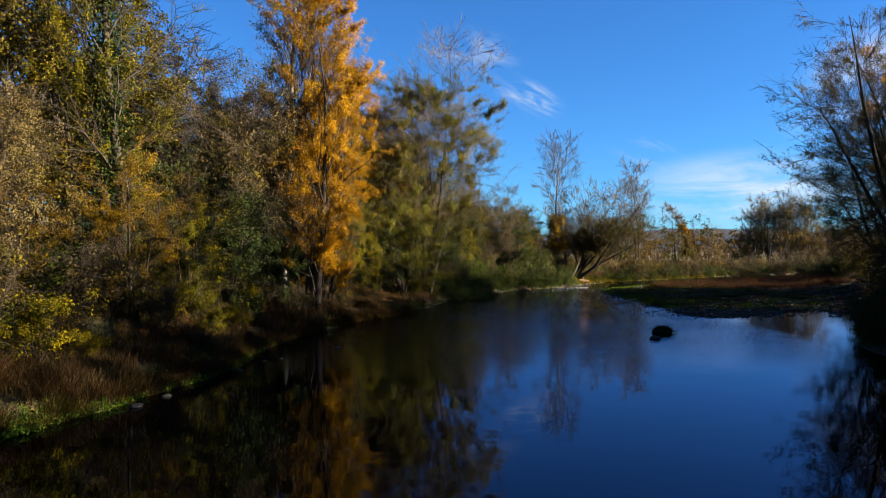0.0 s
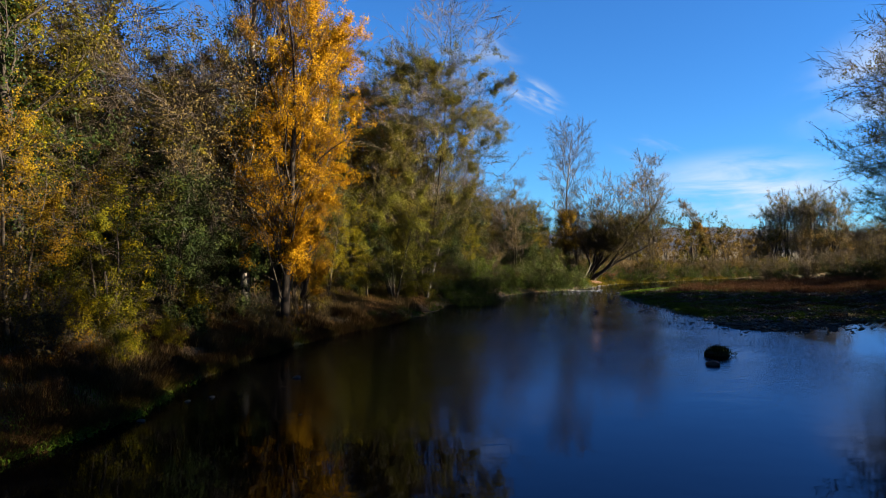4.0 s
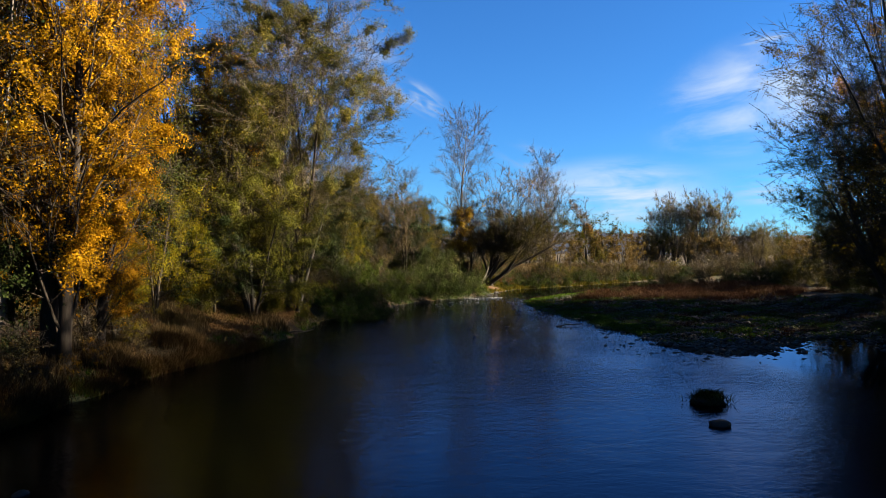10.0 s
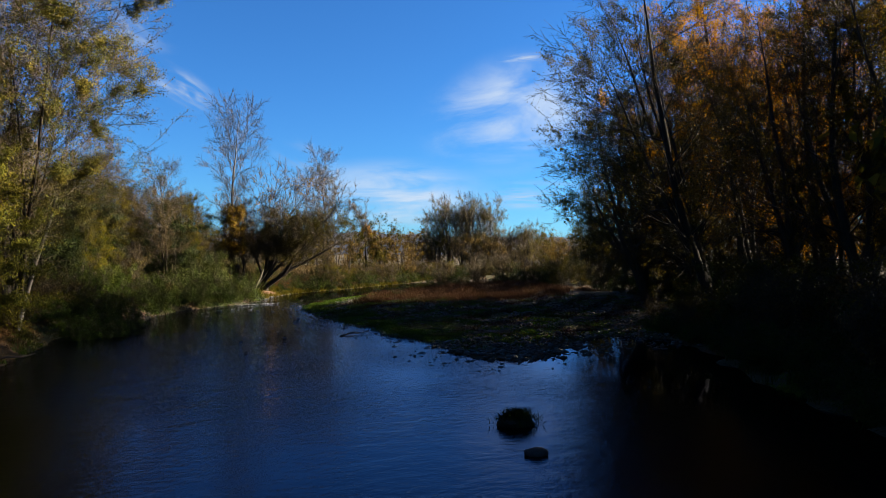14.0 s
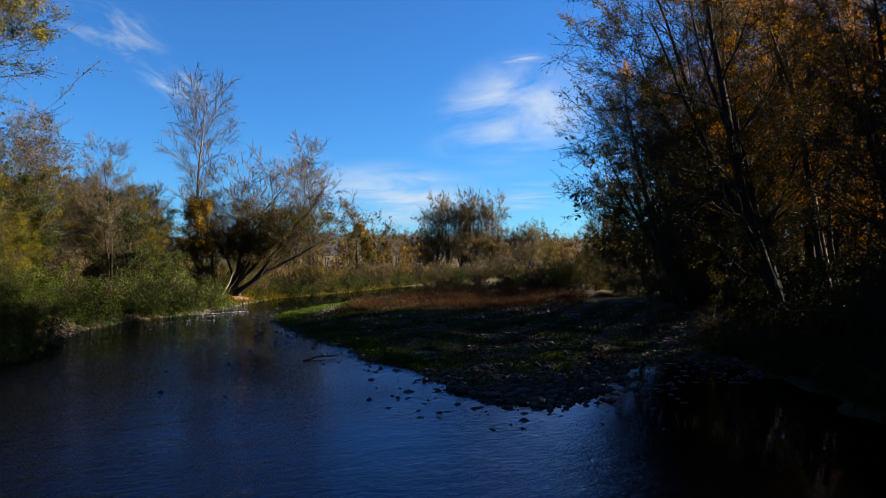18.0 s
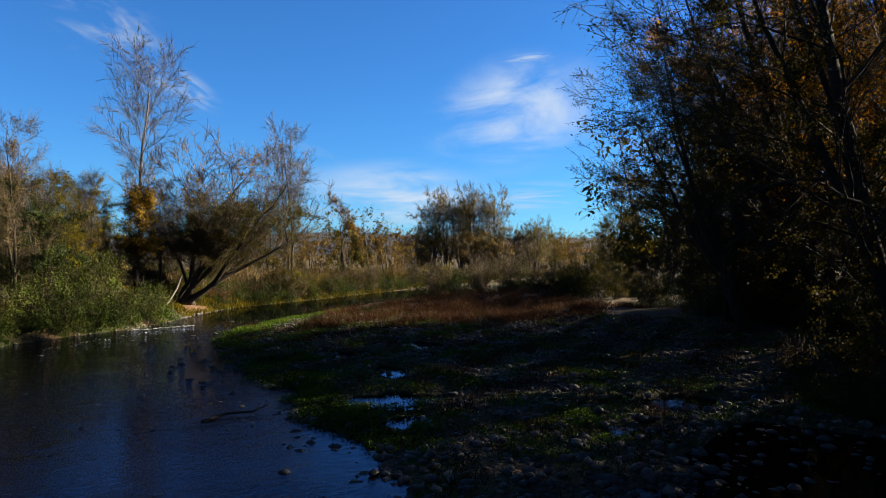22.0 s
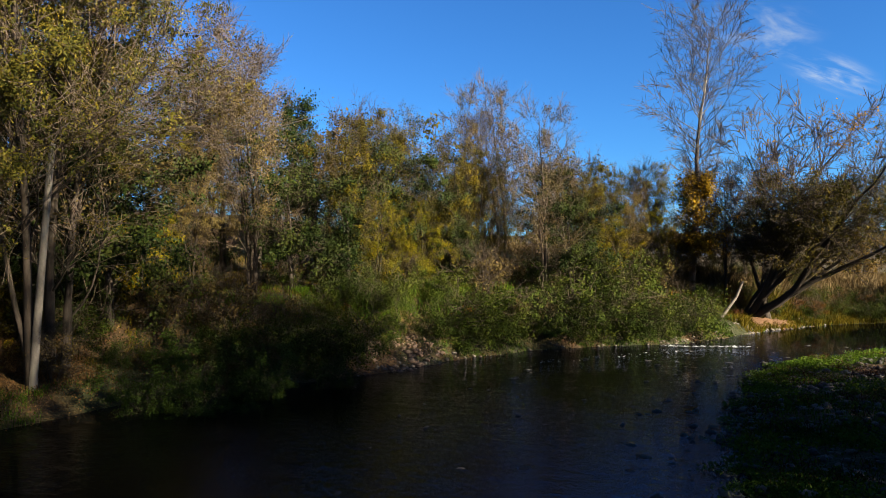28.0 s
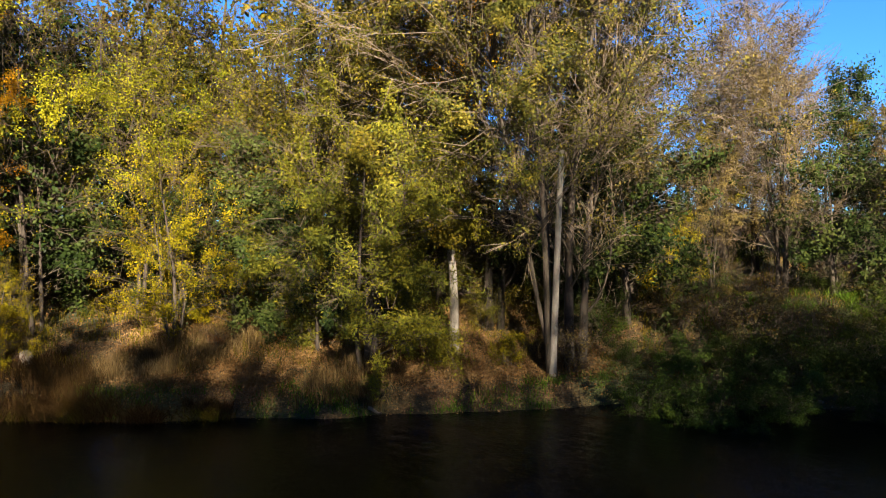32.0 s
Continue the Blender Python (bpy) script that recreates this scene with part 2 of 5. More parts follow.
def smooth(t):
    t = np.clip(t, 0, 1)
    return t * t * (3 - 2 * t)


def wave(x, y, s, seed):
    """Soft irregular variation between -1 and 1."""
    r = np.random.RandomState(seed)
    out = 0
    for i in range(6):
        a, k, p = r.uniform(0, 6.28), r.uniform(0.6, 1.8) / s, r.uniform(0, 6.28)
        out = out + np.sin((np.cos(a) * x + np.sin(a) * y) * k * 6.28 + p)
    return out / 3.0


def ground_z(x, y):
    x, y = np.asarray(x, float), np.asarray(y, float)
    dl, dr = seg_dist(x, y, LEFT), seg_dist(x, y, RIGHT)
    # uneven shorelines
    k = np.where(dl < dr, 0.22, 0.55)
    x, y = x + k * wave(x, y, 3.1, 21), y + k * wave(x, y, 2.6, 22)
    dl, dr = seg_dist(x, y, LEFT), seg_dist(x, y, RIGHT)
    wet = inside(x, y, LEFT + RIGHT[::-1])
    d = np.minimum(dl, dr)
    bed = -np.minimum(0.9, 0.04 + 0.16 * d)
    steep = smooth((y - 60) / 20) * (1 - smooth((y - 110) / 20))
    left = 0.75 * smooth(dl / 1.6) + (1.5 + 0.9 * steep) * smooth((dl - 1.2) / (6.5 - 2 * steep)) + 5.2 * smooth((dl - 6) / 24) * (1 - smooth((y - 95) / 40))
    left = left + 0.12 * wave(x, y, 5, 1) * smooth(dl / 3)
    # gravel bar, low and uneven, then the wooded flat behind it
    behind = smooth((x - 33 - 0.28 * np.maximum(0, y - 55)) / 8) * (1 - smooth((y - 100) / 25))
    near = 1 - smooth((y - 44) / 12)
    right = 0.10 * smooth(dr / 0.8) + 0.16 * smooth(dr / 7) + 0.07 * wave(x, y, 4, 2) * smooth(dr / 1.5) + 0.75 * behind + 0.9 * near * smooth(dr / 4)
    for cx, cy, rx, ry in POOLS:
        q = np.hypot((x - cx) / rx, (y - cy) / ry) + 0.25 * wave(x, y, 2.2, 7)
        right = right - 0.45 * (1 - smooth((q - 0.55) / 0.7))
    land = np.where(dl < dr, left, right)
    far = smooth((np.hypot(x - 30, y - 60) - 70) / 60)
    land = land * (1 - far) + far * (1.6 + 0.5 * wave(x, y, 60, 3))
    return np.where(wet, bed, np.maximum(land, np.where(far > 0.5, 0.5, -0.5)))


def gz(x, y):
    return float(ground_z(np.array([x]), np.array([y]))[0])


def mesh_from(name, co, quads):
    """A mesh from an array of points and an array of faces with 3 or 4 corners."""
    me = bpy.data.meshes.new(name)
    co, quads = np.asarray(co, np.float32), np.asarray(quads, np.int32)
    n, k = quads.shape
    me.vertices.add(len(co))
    me.vertices.foreach_set("co", co.ravel())
    me.loops.add(n * k)
    me.loops.foreach_set("vertex_index", quads.ravel())
    me.polygons.add(n)
    me.polygons.foreach_set("loop_start", np.arange(0, n * k, k, dtype=np.int32))
    me.update(calc_edges=True)
    return me


def axis(fine_a, fine_b, step, lo, hi, grow_by=1.25):
    mid = list(np.arange(fine_a, fine_b + step, step))
    s, v, before, after = step, fine_a, [], []
    while v > lo:
        s *= grow_by
        v -= s
        before.append(v)
    s, v = step, mid[-1]
    while v < hi:
        s *= grow_by
        v += s
        after.append(v)
    return np.array(before[::-1] + mid + after)


GX, GY = axis(-28, 62, 0.55, -3500, 3500), axis(5, 135, 0.6, -3500, 4200)
gxx, gyy = np.meshgrid(GX, GY)
gzz = ground_z(gxx.ravel(), gyy.ravel())
nx, ny = len(GX), len(GY)
ii = (np.arange(ny - 1)[:, None] * nx + np.arange(nx - 1)).ravel()
ground_me = mesh_from("ground", np.stack([gxx.ravel(), gyy.ravel(), gzz], 1), np.stack([ii, ii + 1, ii + nx + 1, ii + nx], 1))
ground_me.polygons.foreach_set("use_smooth", np.ones(len(ground_me.polygons), bool))


def ground_mat():
    m, nt, out = nodes_of("bank_soil")
    tex = nt.nodes.new("ShaderNodeTexCoord")
    big = node(nt, "ShaderNodeTexNoise", Scale=0.22, Detail=5.0, Roughness=0.65)
    fine = node(nt, "ShaderNodeTexNoise", Scale=5.0, Detail=8.0, Roughness=0.75)
    cell = node(nt, "ShaderNodeTexVoronoi", Scale=9.0)
    for n in (big, fine, cell):
        nt.links.new(tex.outputs["Object"], n.inputs["Vector"])
    soil = ramp(nt, fine.outputs["Fac"], [(0.3, (0.0132, 0.0084, 0.0048)), (0.5, (0.0330, 0.0186, 0.0078)), (0.68, (0.0780, 0.0396, 0.0144))])
    grass = ramp(nt, fine.outputs["Fac"], [(0.3, (0.0072, 0.0084, 0.0030)), (0.55, (0.0168, 0.0192, 0.0054)), (0.72, (0.0360, 0.0336, 0.0108))])
    mixf = ramp(nt, big.outputs["Fac"], [(0.42, (0, 0, 0)), (0.58, (1, 1, 1))])
    mx = nt.nodes.new("ShaderNodeMix")
    mx.data_type = "RGBA"
    nt.links.new(mixf, mx.inputs["Factor"])
    nt.links.new(soil, mx.inputs[6])
    nt.links.new(grass, mx.inputs[7])
    p = node(nt, "ShaderNodeBsdfPrincipled", Roughness=0.95)
    p.inputs["Specular IOR Level"].default_value = 0.15
    nt.links.new(mx.outputs[2], p.inputs["Base Color"])
    bm = node(nt, "ShaderNodeBump", Strength=0.7, Distance=0.08)
    nt.links.new(cell.outputs["Distance"], bm.inputs["Height"])
    nt.links.new(bm.outputs[0], p.inputs["Normal"])
    nt.links.new(p.outputs[0], out.inputs["Surface"])
    return m


ground_me.materials.append(ground_mat())
ground = tagged(new("ground", ground_me), "brown leaf-strewn river banks with patches of grass", "ground", kind="structure")


def water_mat():
    m, nt, out = nodes_of("river_water")
    tex = nt.nodes.new("ShaderNodeTexCoord")
    mp = nt.nodes.new("ShaderNodeMapping")
    mp.inputs["Rotation"].default_value = (0, 0, radians(20))
    mp.inputs["Scale"].default_value = (1.0, 1.5, 1.0)
    nt.links.new(tex.outputs["Object"], mp.inputs["Vector"])
    slow = node(nt, "ShaderNodeTexNoise", Scale=0.9, Detail=1.0, Roughness=0.5, Distortion=0.6)
    chop = node(nt, "ShaderNodeTexNoise", Scale=3.0, Detail=4.0, Roughness=0.62, Distortion=1.2)
    where = node(nt, "ShaderNodeTexNoise", Scale=0.12, Detail=2.0)
    for n in (slow, chop):
        nt.links.new(mp.outputs[0], n.inputs["Vector"])
    nt.links.new(tex.outputs["Object"], where.inputs["Vector"])
    # livelier over the shallow riffle downstream than in the calm reach
    sep = nt.nodes.new("ShaderNodeSeparateXYZ")
    nt.links.new(tex.outputs["Object"], sep.inputs[0])
    mr = nt.nodes.new("ShaderNodeMapRange")
    mr.inputs["From Min"].default_value, mr.inputs["From Max"].default_value = 26, 50
    mr.inputs["To Min"].default_value, mr.inputs["To Max"].default_value = 0.02, 1.0
    nt.links.new(sep.outputs["Y"], mr.inputs["Value"])
    mul = nt.nodes.new("ShaderNodeMath")
    mul.operation = "MULTIPLY"
    nt.links.new(mr.outputs[0], mul.inputs[0])
    wr = nt.nodes.new("ShaderNodeMapRange")
    wr.inputs["From Min"].default_value, wr.inputs["From Max"].default_value = 0.35, 0.65
    wr.inputs["To Min"].default_value = 0.35
    nt.links.new(where.outputs["Fac"], wr.inputs["Value"])
    nt.links.new(wr.outputs[0], mul.inputs[1])
    calm = nt.nodes.new("ShaderNodeMapRange")
    calm.inputs["From Min"].default_value, calm.inputs["From Max"].default_value = 17, 21
    calm.inputs["To Min"].default_value, calm.inputs["To Max"].default_value = 1.0, 0.06
    nt.links.new(sep.outputs["X"], calm.inputs["Value"])
    still = nt.nodes.new("ShaderNodeMath")
    still.operation = "MULTIPLY"
    nt.links.new(mul.outputs[0], still.inputs[0])
    nt.links.new(calm.outputs[0], still.inputs[1])
    mp2 = nt.nodes.new("ShaderNodeMapping")
    mp2.inputs["Rotation"].default_value = (0, 0, radians(-12))
    mp2.inputs["Scale"].default_value = (0.7, 1.2, 1.0)
    nt.links.new(tex.outputs["Object"], mp2.inputs["Vector"])
    swell = node(nt, "ShaderNodeTexNoise", Scale=0.9, Detail=2.0, Roughness=0.45, Distortion=0.8)
    nt.links.new(mp2.outputs[0], swell.inputs["Vector"])
    hc = nt.nodes.new("ShaderNodeMath")
    hc.operation = "MULTIPLY_ADD"
    hc.inputs[1].default_value = 0.6
    nt.links.new(chop.outputs["Fac"], hc.inputs[0])
    nt.links.new(swell.outputs["Fac"], hc.inputs[2])
    hm = nt.nodes.new("ShaderNodeMath")
    hm.operation = "MULTIPLY"
    nt.links.new(hc.outputs[0], hm.inputs[0])
    nt.links.new(still.outputs[0], hm.inputs[1])
    hs = nt.nodes.new("ShaderNodeMath")
    hs.operation = "MULTIPLY_ADD"
    hs.inputs[1].default_value = 0.06
    nt.links.new(slow.outputs["Fac"], hs.inputs[0])
    nt.links.new(hm.outputs[0], hs.inputs[2])
    bm = node(nt, "ShaderNodeBump", Strength=1.0, Distance=0.055)
    nt.links.new(hs.outputs[0], bm.inputs["Height"])
    gl = node(nt, "ShaderNodeBsdfGlossy", Roughness=0.0)
    gl.inputs["Color"].default_value = (0.57, 0.63, 0.84, 1)
    nt.links.new(bm.outputs[0], gl.inputs["Normal"])
    fr = node(nt, "ShaderNodeFresnel", IOR=1.33)
    nt.links.new(bm.outputs[0], fr.inputs["Normal"])
    # peaty water: dark, with a faint view of the bed
    body = nt.nodes.new("ShaderNodeBsdfDiffuse")
    body.inputs["Color"].default_value = (0.0004, 0.0004, 0.0005, 1)
    tr = nt.nodes.new("ShaderNodeBsdfTransparent")
    tr.inputs["Color"].default_value = (0.75, 0.55, 0.32, 1)
    mix = nt.nodes.new("ShaderNodeMixShader")
    mix.inputs[0].default_value = 0.022
    nt.links.new(body.outputs[0], mix.inputs[1])
    nt.links.new(tr.outputs[0], mix.inputs[2])
    surf = nt.nodes.new("ShaderNodeMixShader")
    nt.links.new(fr.outputs[0], surf.inputs[0])
    nt.links.new(mix.outputs[0], surf.inputs[1])
    nt.links.new(gl.outputs[0], surf.inputs[2])
    nt.links.new(surf.outputs[0], out.inputs["Surface"])
    return m


wx, wy = np.linspace(-30, 140, 18), np.linspace(-60, 160, 23)
wxx, wyy = np.meshgrid(wx, wy)
wi = (np.arange(22)[:, None] * 18 + np.arange(17)).ravel()
water_me = mesh_from("water", np.stack([wxx.ravel(), wyy.ravel(), 0 * wxx.ravel()], 1), np.stack([wi, wi + 1, wi + 19, wi + 18], 1))
water_me.materials.append(water_mat())
water = tagged(new("water", water_me), "dark calm river water with ripples mirroring the sky", "river", kind="structure")

# ---- trees ----


def thing(name, label, category, m, group=""):
    e = new(name)
    e.empty_display_size = 0.3
    e.matrix_world = m
    return tagged(e, label, category, group)


def link_part(name, me, material, parent, label="", kind=""):
    ob = new(name, me)
    if not me.materials:
        me.materials.append(material)
    ob.parent = parent
    return tagged(ob, label, kind=kind)


class Wood:
    """Collects tapered tubes along bent lines."""

    def __init__(self):
        self.co, self.fa, self.n = [], [], 0

    def tube(self, pts, r0, r1, sides):
        k = len(pts)
        d = np.gradient(pts, axis=0)
        d /= np.linalg.norm(d, axis=1)[:, None] + 1e-9
        ref = np.array([1.0, 0.1, 0.0]) if abs(d[0][2]) > 0.8 else np.array([0, 0, 1.0])
        u = np.cross(d, ref)
        u /= np.linalg.norm(u, axis=1)[:, None] + 1e-9
        v = np.cross(d, u)
        a = np.arange(sides) * 2 * np.pi / sides
        r = np.linspace(r0, r1, k)[:, None, None]
        ring = pts[:, None] + r * (np.cos(a)[None, :, None] * u[:, None] + np.sin(a)[None, :, None] * v[:, None])
        i = np.arange(k - 1)[:, None] * sides
        j = np.arange(sides)[None]
        j2 = (j + 1) % sides
        self.fa.append(np.stack([i + j, i + j2, i + sides + j2, i + sides + j], -1).reshape(-1, 4) + self.n)
        self.co.append(ring.reshape(-1, 3))
        self.n += k * sides

    def mesh(self, name):
        return mesh_from(name, np.concatenate(self.co), np.concatenate(self.fa))


def leaf_mesh(name, pos, size, rs, droop=0.2, slim=0.62, face=None):
    """Single leaves, each a small folded diamond of its own; face gives the way that each one's blade looks."""
    n = len(pos)
    d = rs.normal(size=(n, 3))
    d[:, 2] -= droop
    if face is None:
        face = np.cross(d, rs.normal(size=(n, 3)))
    nn = face / (np.linalg.norm(face, axis=1)[:, None] + 1e-9)
    d = d - nn * (d * nn).sum(1)[:, None]
    d /= np.linalg.norm(d, axis=1)[:, None] + 1e-9
    s = np.cross(nn, d)
    L = (size * rs.uniform(0.65, 1.35, n))[:, None]
    a, b = pos, pos + d * L - nn * L * 0.06
    c1 = pos + d * L * 0.45 + s * L * slim * 0.5 + nn * L * 0.1
    c2 = pos + d * L * 0.45 - s * L * slim * 0.5 + nn * L * 0.1
    co = np.stack([a, c1, b, c2], 1).reshape(-1, 3)
    return mesh_from(name, co, np.arange(4 * n).reshape(-1, 4))


def bent(rs, p, d, length, k, wob, lift):
    """A bent line from p towards d that bows by lift."""
    pts, q, d = [p], p, d / np.linalg.norm(d)
    for _ in range(k):
        d = d + rs.normal(size=3) * wob + np.array([0, 0, lift])
        d /= np.linalg.norm(d)
        q = q + d * length / k
        pts.append(q)
    return np.array(pts)


def grow(seed, H, r, stems=1, spread=0.1, start=0.25, limbs=24, reach=lambda f: 1.0, rise=0.6, lift=0.06, subs=6, twigs=5,
         leaves=8, leaf=0.16, fuzz=0.22, wob=0.15, bow=(0, 0), leafy=(0.0, 1.0), twig_len=0.9, ivy=0, ivy_top=0.6, top_pull=0.0, thick=0.010, show=True, rear=0.03, sway=0.055, loose=0.6, slim=0.55):
    """A tree: stems with limbs from `start` of the height up, side branches, twigs, and leaves about the twigs.
    Returns the meshes of the wood, the twigs, the leaves and the ivy."""
    rs = np.random.RandomState(seed)
    wood, fine, lp, ip, lf = Wood(), Wood(), [], [], []
    for s in range(stems):
        a = rs.uniform(0, 6.28) if stems > 1 else 0
        d0 = np.array([np.cos(a) * spread * (stems > 1) + bow[0], np.sin(a) * spread * (stems > 1) + bow[1], 1.0])
        hs = H * (1 if s == 0 else rs.uniform(0.7, 0.98))
        rr = r * (1 if s == 0 else rs.uniform(0.6, 0.9))
        base = np.array([np.cos(a), np.sin(a), 0]) * rr * (1.6 if stems > 1 else 0)
        base[2] = -0.25
        line = bent(rs, base, d0, hs * np.linalg.norm(d0) * 0.98, 12, sway, rear)
        wood.tube(np.vstack([line[0], line]), rr * 1.5, rr * 0.10, 7)
        at = lambda f: np.array([np.interp(f * 12, np.arange(13), line[:, c]) for c in range(3)])  # noqa: E731
        if ivy:
            f = rs.uniform(0.02, ivy_top, ivy)
            c = np.array([at(q) for q in f])
            w = (rr * 1.6 + 0.5 * (1 - f / ivy_top))[:, None]
            ip.append(c + rs.normal(size=(ivy, 3)) * w * [1, 1, 0.5])
        for i in range(limbs // stems):
            f = start + (1 - start) * (i + rs.uniform(0, 1)) / (limbs // stems) * 0.98
            az = i * 2.4 + rs.uniform(-0.5, 0.5)
            R = reach((f - start) / (1 - start)) * rs.uniform(0.75, 1.15)
            up = rise + rs.uniform(-0.2, 0.25) + 0.5 * max(0, f - 0.7)
            dl = np.array([np.cos(az), np.sin(az), up])
            L = max(0.7, R * np.linalg.norm([1, up]))
            lr = rr * (1 - f * 0.85) * 0.45
            limb = bent(rs, at(f), dl, L, 6, wob, lift)
            wood.tube(limb, lr, lr * 0.25, 4)
            bough = rs.gamma(2.0) / 2.0
            for j in range(subs):
                g = 0.25 + 0.75 * (j + rs.uniform(0, 1)) / subs
                p = np.array([np.interp(g * 6, np.arange(7), limb[:, c]) for c in range(3)])
                dd = (limb[-1] - limb[0]) / L + rs.normal(size=3) * 0.55
                sub = bent(rs, p, dd, L * (0.55 - 0.25 * g) + 0.5, 3, wob * 1.3, lift)
                fine.tube(sub, max(0.014, lr * 0.32), 0.008, 3)
                puff = bough * rs.gamma(1.1) / 1.1
                heart = sub.mean(0)
                away = heart - at(min(1.0, max(0.0, heart[2] / hs)))
                away = away / (np.linalg.norm(away) + 0.3) * 0.55 + np.array([0, 0, 0.1])
                for k in range(twigs):
                    g2 = rs.uniform(0.3, 1)
                    p2 = np.array([np.interp(g2 * 3, np.arange(4), sub[:, c]) for c in range(3)])
                    d2 = (sub[-1] - sub[0]) + rs.normal(size=3) * 0.5 * np.linalg.norm(sub[-1] - sub[0])
                    d2[2] += top_pull
                    tw = np.array([p2, p2 + d2 / (np.linalg.norm(d2) + 1e-9) * twig_len * rs.uniform(0.5, 1.3)])
                    if show:
                        fine.tube(tw, thick, thick * 0.5, 3)
                    hf = p2[2] / H
                    if leaves and leafy[0] <= hf <= leafy[1]:
                        n = rs.poisson(leaves * puff * 0.70)
                        t = rs.uniform(0, 1, n)[:, None]
                        spot = tw[0] * (1 - t) + tw[1] * t + rs.normal(size=(n, 3)) * fuzz * 0.5
                        out = spot - heart
                        lp.append(spot)
                        lf.append(out / (np.linalg.norm(out, axis=1)[:, None] + 0.1) * 0.7 + away + rs.normal(size=(n, 3)) * loose)
    lm = leaf_mesh("leaves", np.concatenate(lp), leaf * 1.24, rs, slim=slim, face=np.concatenate(lf)) if lp else None
    im = leaf_mesh("ivy", np.concatenate(ip), 0.17, rs) if ip else None
    return wood.mesh("trunk"), fine.mesh("branchwork"), lm, im


KINDS = {}
COUNT = [0]


def tree(kind, x, y, s=1.0, turn=None, lean=(0, 0), label=None, group="", dz=0.0, sz=1.0):
    """Stands a tree of that kind on the ground at x, y."""
    k = KINDS[kind]
    COUNT[0] += 1
    rs = random.Random(COUNT[0] * 7 + 1)
    turn = rs.uniform(0, 360) if turn is None else turn
    m = Matrix.Translation((x, y, gz(x, y) - 0.05 + dz)) @ Matrix.Rotation(lean[0], 4, "Y") @ Matrix.Rotation(lean[1], 4, "X") @ Matrix.Rotation(radians(turn), 4, "Z") @ Matrix.Diagonal((s, s, s * sz, 1))
    if k.get("first") is None:
        wm, tm, lm, im = grow(**k["grow"])
        e = thing(k["name"], label or k["label"], k["cat"], Matrix.Identity(4), group or k.get("group", ""))
        link_part("trunk", wm, k["bark"], e)
        link_part("branchwork", tm, k.get("twig", TWIG), e, kind="stuff")
        if lm:
            link_part("crown", lm, k["leaf"], e)
        if im:
            link_part("ivy", im, DARK, e, "dark green ivy")
        k["first"] = e
        e.matrix_world = m
        return e
    e = copy_thing(k["first"], m)
    if label:
        e["label"] = label
    return e


def kind(key, name, label, bark, foliage, cat="tree", twig=None, group="", **g):
    KINDS[key] = dict(name=name, label=label, bark=bark, leaf=foliage, cat=cat, twig=twig or TWIG, grow=g, group=group)


col = lambda f: 0.45 + 0.75 * math.sin(math.pi * min(1, 0.12 + 0.88 * f)) ** 0.8  # noqa: E731
dome = lambda f: math.sqrt(max(0.05, 1 - (1.55 * f - 0.62) ** 2))  # noqa: E731
cone = lambda f: 1.05 - f  # noqa: E731


kind("poplar", "poplar_tree", "tall golden-leaved poplar with a pale trunk on the bank", BARK, GOLD, seed=11, H=27, r=0.24, stems=2, spread=0.04, start=0.05, limbs=88,
     reach=lambda f: 2.6 * col(f), rise=1.4, lift=0.10, subs=6, twigs=5, leaves=84, leaf=0.085, fuzz=0.22, twig_len=0.9)
kind("ivy_poplar", "poplar_tree", "tall ivy-wrapped poplar with yellow-green leaves", BARK, YELLOW, seed=12, H=27, r=0.24, stems=2, spread=0.06, start=0.14, limbs=54,
     reach=lambda f: 2.5 * col(f), rise=1.4, lift=0.09, subs=6, twigs=5, leaves=28, leaf=0.098, fuzz=0.22, ivy=5000, ivy_top=0.72)
kind("grey_poplar", "grey_poplar_tree", "large poplar with thinning olive foliage and pale twigs", BARK, GREY_OLIVE, twig=TWIG_PALE, seed=13, H=24.5, r=0.095, stems=3, spread=0.07, bow=(0.13, -0.05), start=0.26, limbs=126, slim=0.4,
     reach=lambda f: 6.0 * dome(f), rise=0.55, lift=0.04, subs=7, twigs=6, leaves=48, leaf=0.09, fuzz=0.25, leafy=(0, 0.86), thick=0.014)
kind("maple", "maple_tree", "yellow-green broadleaf tree in autumn leaf", BARK, YELLOW, seed=14, H=11, r=0.10, stems=3, spread=0.15, start=0.08, limbs=36,
     reach=lambda f: 3.2 * dome(f), rise=0.5, lift=0.03, subs=6, twigs=5, leaves=30, leaf=0.095, fuzz=0.25)
kind("green", "broadleaf_tree", "olive-green broadleaf tree with dense foliage", BARK, OLIVE, seed=15, H=12, r=0.11, stems=3, spread=0.12, start=0.06, limbs=36,
     reach=lambda f: 3.1 * dome(f), rise=0.6, lift=0.04, subs=6, twigs=5, leaves=40, leaf=0.088, fuzz=0.25)
kind("willow", "willow_tree", "bushy yellow-green willow hanging over the bank", BARK, WILLOW, seed=16, H=10.5, r=0.11, stems=5, spread=0.28, start=0.04, limbs=50,
     reach=lambda f: 3.0 * dome(f), rise=0.35, lift=-0.02, subs=6, twigs=6, leaves=76, leaf=0.105, fuzz=0.22, slim=0.3)
kind("brown", "bare_tree", "brown half-bare tree with fine twigs", BARK, BROWN, twig=TWIG, seed=17, H=13, r=0.10, stems=3, spread=0.10, start=0.08, limbs=42,
     reach=lambda f: 2.5 * dome(f), rise=1.0, lift=0.06, subs=6, twigs=6, leaves=20, leaf=0.099, fuzz=0.22, thick=0.013)
